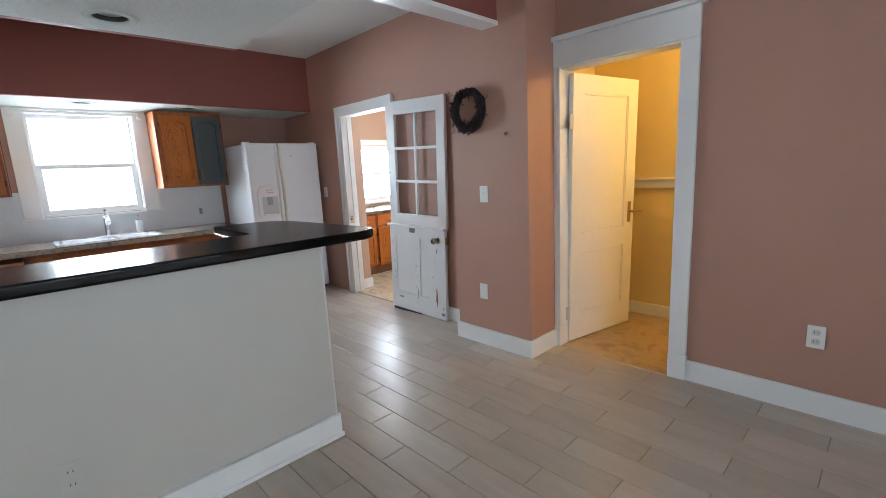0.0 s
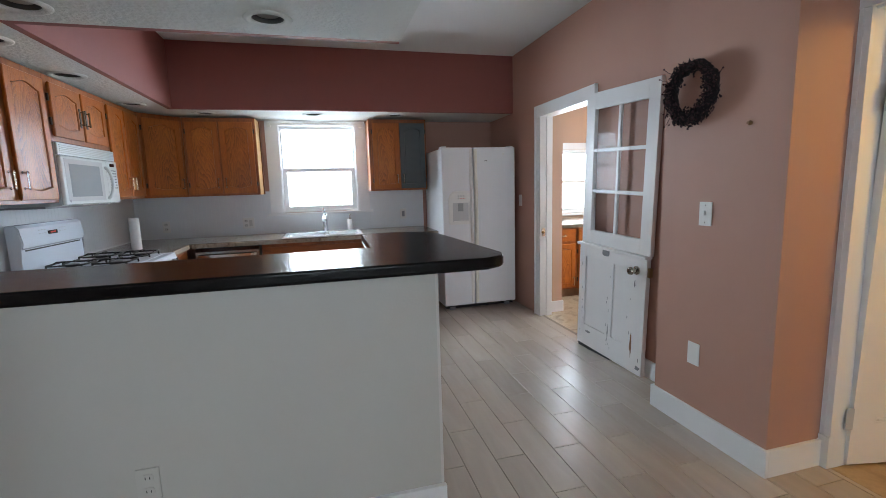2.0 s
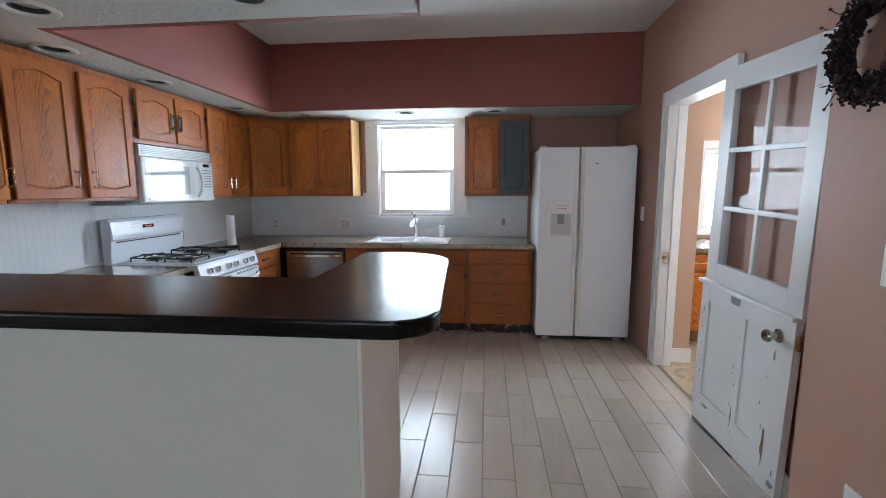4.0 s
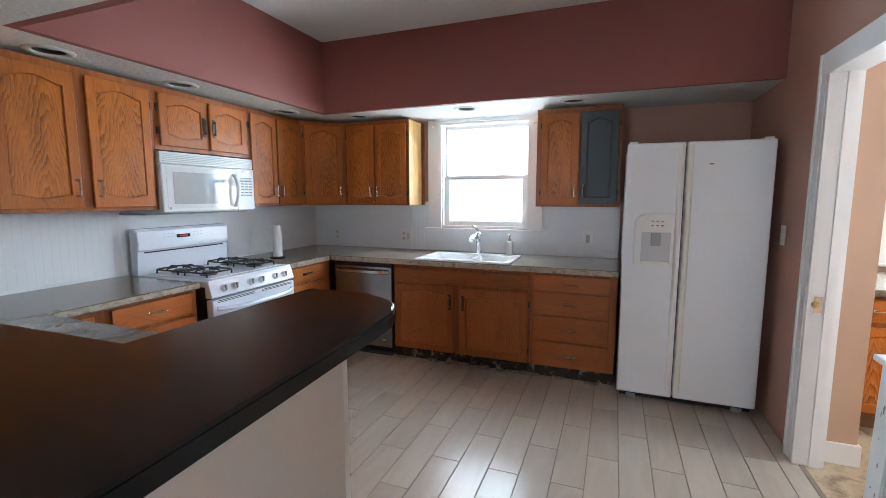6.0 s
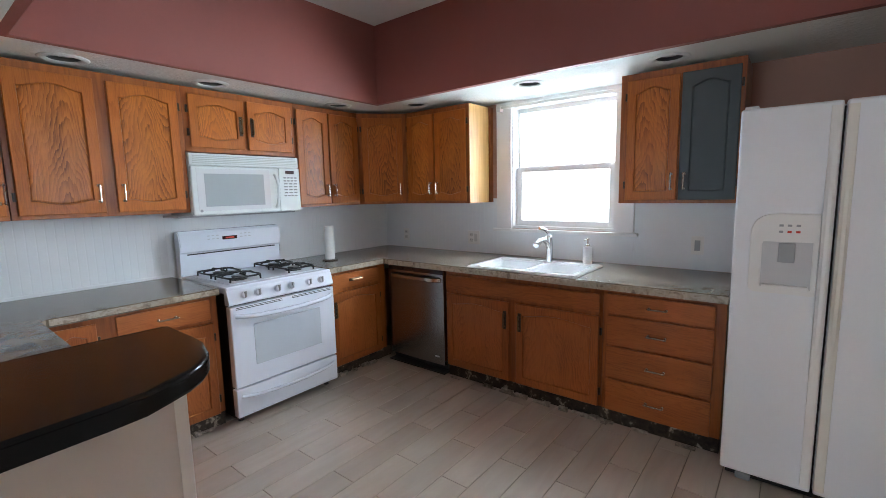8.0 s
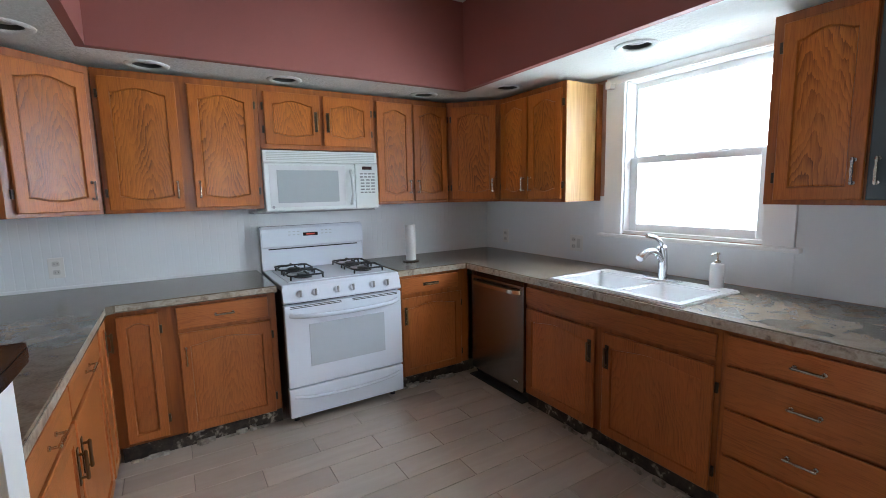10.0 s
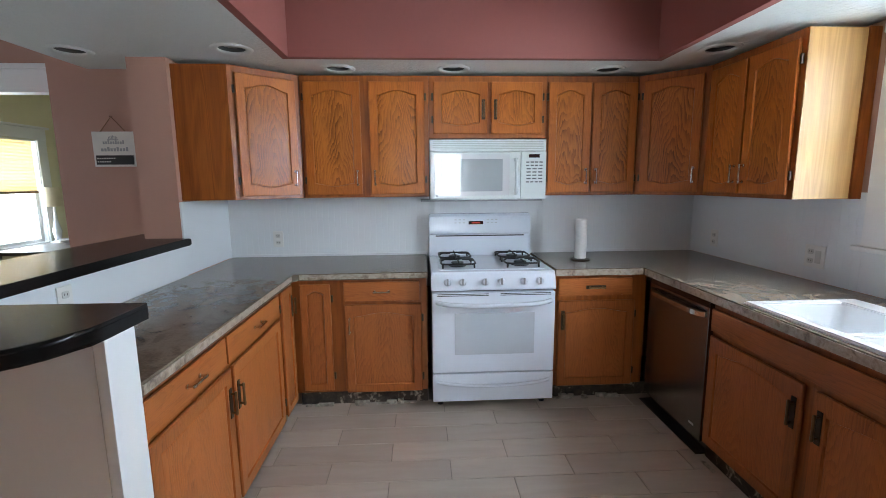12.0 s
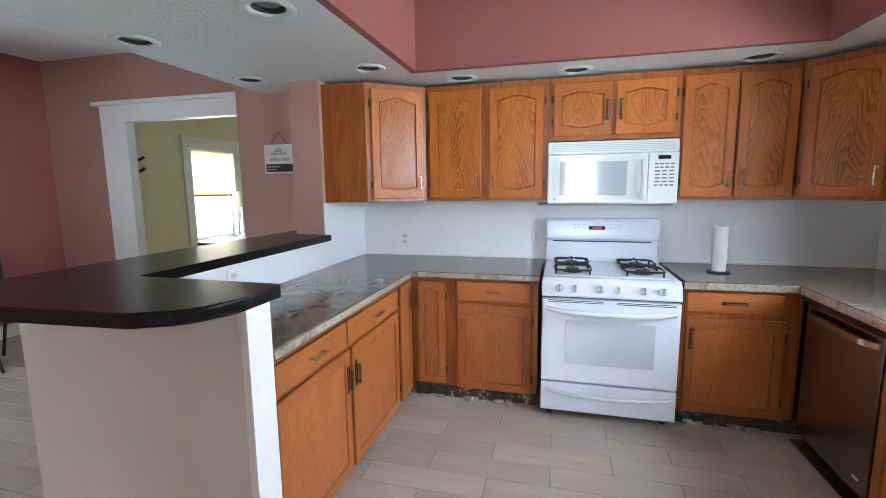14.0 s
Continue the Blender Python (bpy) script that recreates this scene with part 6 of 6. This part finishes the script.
for i in range(7):
    x = x0 + 0.098 + i * 0.008
    box(cr, x, x + 0.004, yb, yb + 0.001, z0 + 0.165, z0 + 0.178 + 0.010 * (1 - abs(i - 3) / 3))
box(cr, x0 + 0.092, x0 + 0.158, yb, yb + 0.001, z0 + 0.158, z0 + 0.164)
part("ornament", cr, GREYP, sg, "small grey crown shape")
wl = bmesh.new()
for z in (0.026, 0.046):
    for i in range(6 + int(z > 0.03) * 2):
        x = x0 + 0.13 - i * 0.014 + 0.09
        box(wl, x, x + 0.008, yb + 0.0012, yb + 0.002, z0 + z, z0 + z + 0.007)
part("small_writing", wl, SIGNWHITE, sg, "white small print")
part("cord", tube(bmesh.new(), [(x0 + 0.05, yb - 0.006, z1), (-1.548, yb - 0.004, z1 + 0.088), (x1 - 0.05, yb - 0.006, z1)], 0.003, 6), RAWWOOD, sg, "brown cord")
part("peg", lathe(bmesh.new(), (-1.548, -0.86, z1 + 0.088), (0, 1, 0), [(0, 0.004), (0.018, 0.004)], 8), NICKEL, sg)

# ---- pantry cabinet ----
pc = thing("pantry_cabinet", (-5.05, 3.78, 0), "oak base cabinet under the pantry window", "cabinet")
part("body", B(-5.44, -4.66, 2.96, 4.58, 0.10, 0.80, 0.003), OAKFRAME, pc)
part("plinth", B(-5.44, -4.72, 2.97, 4.57, 0, 0.10), RAWWOOD, pc)
for i in range(4):
    mp = lay((-4.66, 2.99 + i * 0.395, 0.12), (0, 1, 0), (1, 0, 0))
    cab_door(pc, mp, 0.02, 0.375, 0.0, 0.50, -1, arch=0.02)
    drawer(pc, mp, 0.02, 0.375, 0.53, 0.66, OAK)
single("pantry_worktop", B(-5.445, -4.625, 2.952, 4.59, 0.80, 0.84, 0.006), STONE, "mottled laminate worktop in the pantry", "worktop")

# ---- living room glimpse: hooks, table, lamp ----
for z in (1.735, 1.60):
    hk = thing("wall_hook", (1.43, -2.26, z), "dark double coat hook on the olive wall", "hook", "coat hooks")
    part("plate", B(1.428, 1.438, -2.285, -2.235, z - 0.02, z + 0.02, 0.004), BLACK, hk)
    part("prong", tube(bmesh.new(), [(1.428, -2.26, z), (1.38, -2.30, z - 0.005), (1.36, -2.35, z + 0.03)], 0.018, 8), BLACK, hk)
tb = thing("side_table", (0.95, -3.55, 0), "dark side table under the living room window", "table")
tt = bmesh.new()
box(tt, 0.62, 1.30, -4.15, -3.00, 0.60, 0.64, 0.008)
part("tabletop", tt, BRONZE, tb)
for x in (0.67, 1.25):
    for y in (-4.10, -3.05):
        part("leg", B(x - 0.02, x + 0.02, y - 0.02, y + 0.02, 0, 0.60, 0.004), BRONZE, tb)
lp = thing("table_lamp", (1.20, -3.83, 0.64), "white table lamp with a cream shade", "lamp")
part("base", lathe(bmesh.new(), (1.20, -3.83, 0.64), (0, 0, 1), [(0, 0.07), (0.02, 0.07), (0.03, 0.03), (0.15, 0.05), (0.28, 0.02), (0.48, 0.012)], 18), PORCELAIN, lp)
sd = bmesh.new()
skin(sd, [ring(sd, (1.20, -3.83, z), (1, 0, 0), (0, 1, 0), r, 24) for z, r in ((1.10, 0.12), (1.34, 0.08), (1.34, 0.077), (1.10, 0.117))], caps=False, closed=True)
part("shade", sd, LAMPSHADE, lp)
bw = lathe(bmesh.new(), (1.0, -3.75, 0.64), (0, 0, 1), [(0, 0.05), (0.01, 0.055), (0.05, 0.13), (0.055, 0.13), (0.015, 0.05), (0.012, 0.02)], 20)
single("bowl", bw, PORCELAIN, "pale bowl on the side table", "bowl")

# ---- dining chair, whose leg shows past the bar ----
ch = thing("dining_chair", (0.72, -0.32, 0), "dark metal-legged chair in the dining space", "chair")
part("seat", B(0.50, 0.92, -0.54, -0.10, 0.43, 0.47, 0.015, 3), BLACK, ch)
for sx, sy in ((-1, -1), (-1, 1), (1, -1), (1, 1)):
    part("leg", tube(bmesh.new(), [(0.71 + sx * 0.17, -0.32 + sy * 0.17, 0.43), (0.71 + sx * 0.215, -0.32 + sy * 0.13, 0.0)], 0.012, 8), BLACK, ch)
part("backrest", B(0.905, 0.935, -0.52, -0.12, 0.52, 0.86, 0.012, 3), BLACK, ch)
for sy in (-0.15, 0.15):
    part("back_post", tube(bmesh.new(), [(0.90, -0.32 + sy, 0.45), (0.92, -0.32 + sy, 0.60)], 0.010, 8), BLACK, ch)

# ---- bathroom lamp ----
bl = thing("bathroom_light", (-0.30, 3.40, CEIL), "warm ceiling light in the bathroom", "ceiling light")
part("rose", lathe(bmesh.new(), (-0.30, 3.40, CEIL), (0, 0, -1), [(0, 0.08), (0.02, 0.075), (0.03, 0.02)], 20), BRASS, bl)
part("stem", lathe(bmesh.new(), (-0.30, 3.40, CEIL - 0.03), (0, 0, -1), [(0, 0.008), (0.46, 0.008)], 10), BRASS, bl)

# ---- floor tiles, last ----
TW, TL, GAP = 0.1525, 0.58, 0.0034


def tile_mesh(lx, ly):
    bm = bmesh.new()
    box(bm, -lx / 2, lx / 2, -ly / 2, ly / 2, -0.006, 0.0)
    bmesh.ops.bevel(bm, geom=[e for e in bm.edges if e.verts[0].co.z > -0.001 and e.verts[1].co.z > -0.001], offset=0.002, segments=1, affect="EDGES")
    return finish("tile", bm, TILE)


shared = {}
rest = bmesh.new()
tiles = []
y = 1.073 - 20 * TW
row = -20
while y < 2.80:
    x = -2.671 - 6 * TL + (TL / 2 if row % 2 else 0)
    while x < 1.44:
        a, b, c, d = max(x, -5.45), min(x + TL, 1.44), max(y, -1.37), min(y + TW, 2.78)
        inside = (a + b) / 2
        north = 2.695 if inside < -2.40 else 2.79
        south = SOUTH if inside < -1.6 else -1.37
        d, c = min(d, north), max(c, south)
        if b - a > 0.03 and d - c > 0.015 and not (a > -2.63 and b < -1.9 and d < 0.85):
            tiles.append((a + GAP / 2, b - GAP / 2, c + GAP / 2, d - GAP / 2))
        x += TL
    y += TW
    row += 1
tiles.sort(key=lambda q: abs((q[0] + q[1]) / 2 + 2.3) + 0.6 * abs((q[2] + q[3]) / 2 - 1.2))
for a, b, c, d in tiles[:300]:
    key = (round(b - a, 3), round(d - c, 3))
    if key not in shared:
        shared[key] = tile_mesh(*key)
    t = new("tile", shared[key])
    t.location = ((a + b) / 2, (c + d) / 2, 0.0)
    t.parent = floor
for a, b, c, d in tiles[300:]:
    box(rest, a, b, c, d, -0.006, 0.0)
if len(rest.verts):
    r = part("far_tiles", rest, TILE, floor)
    r["kind"] = "stuff"
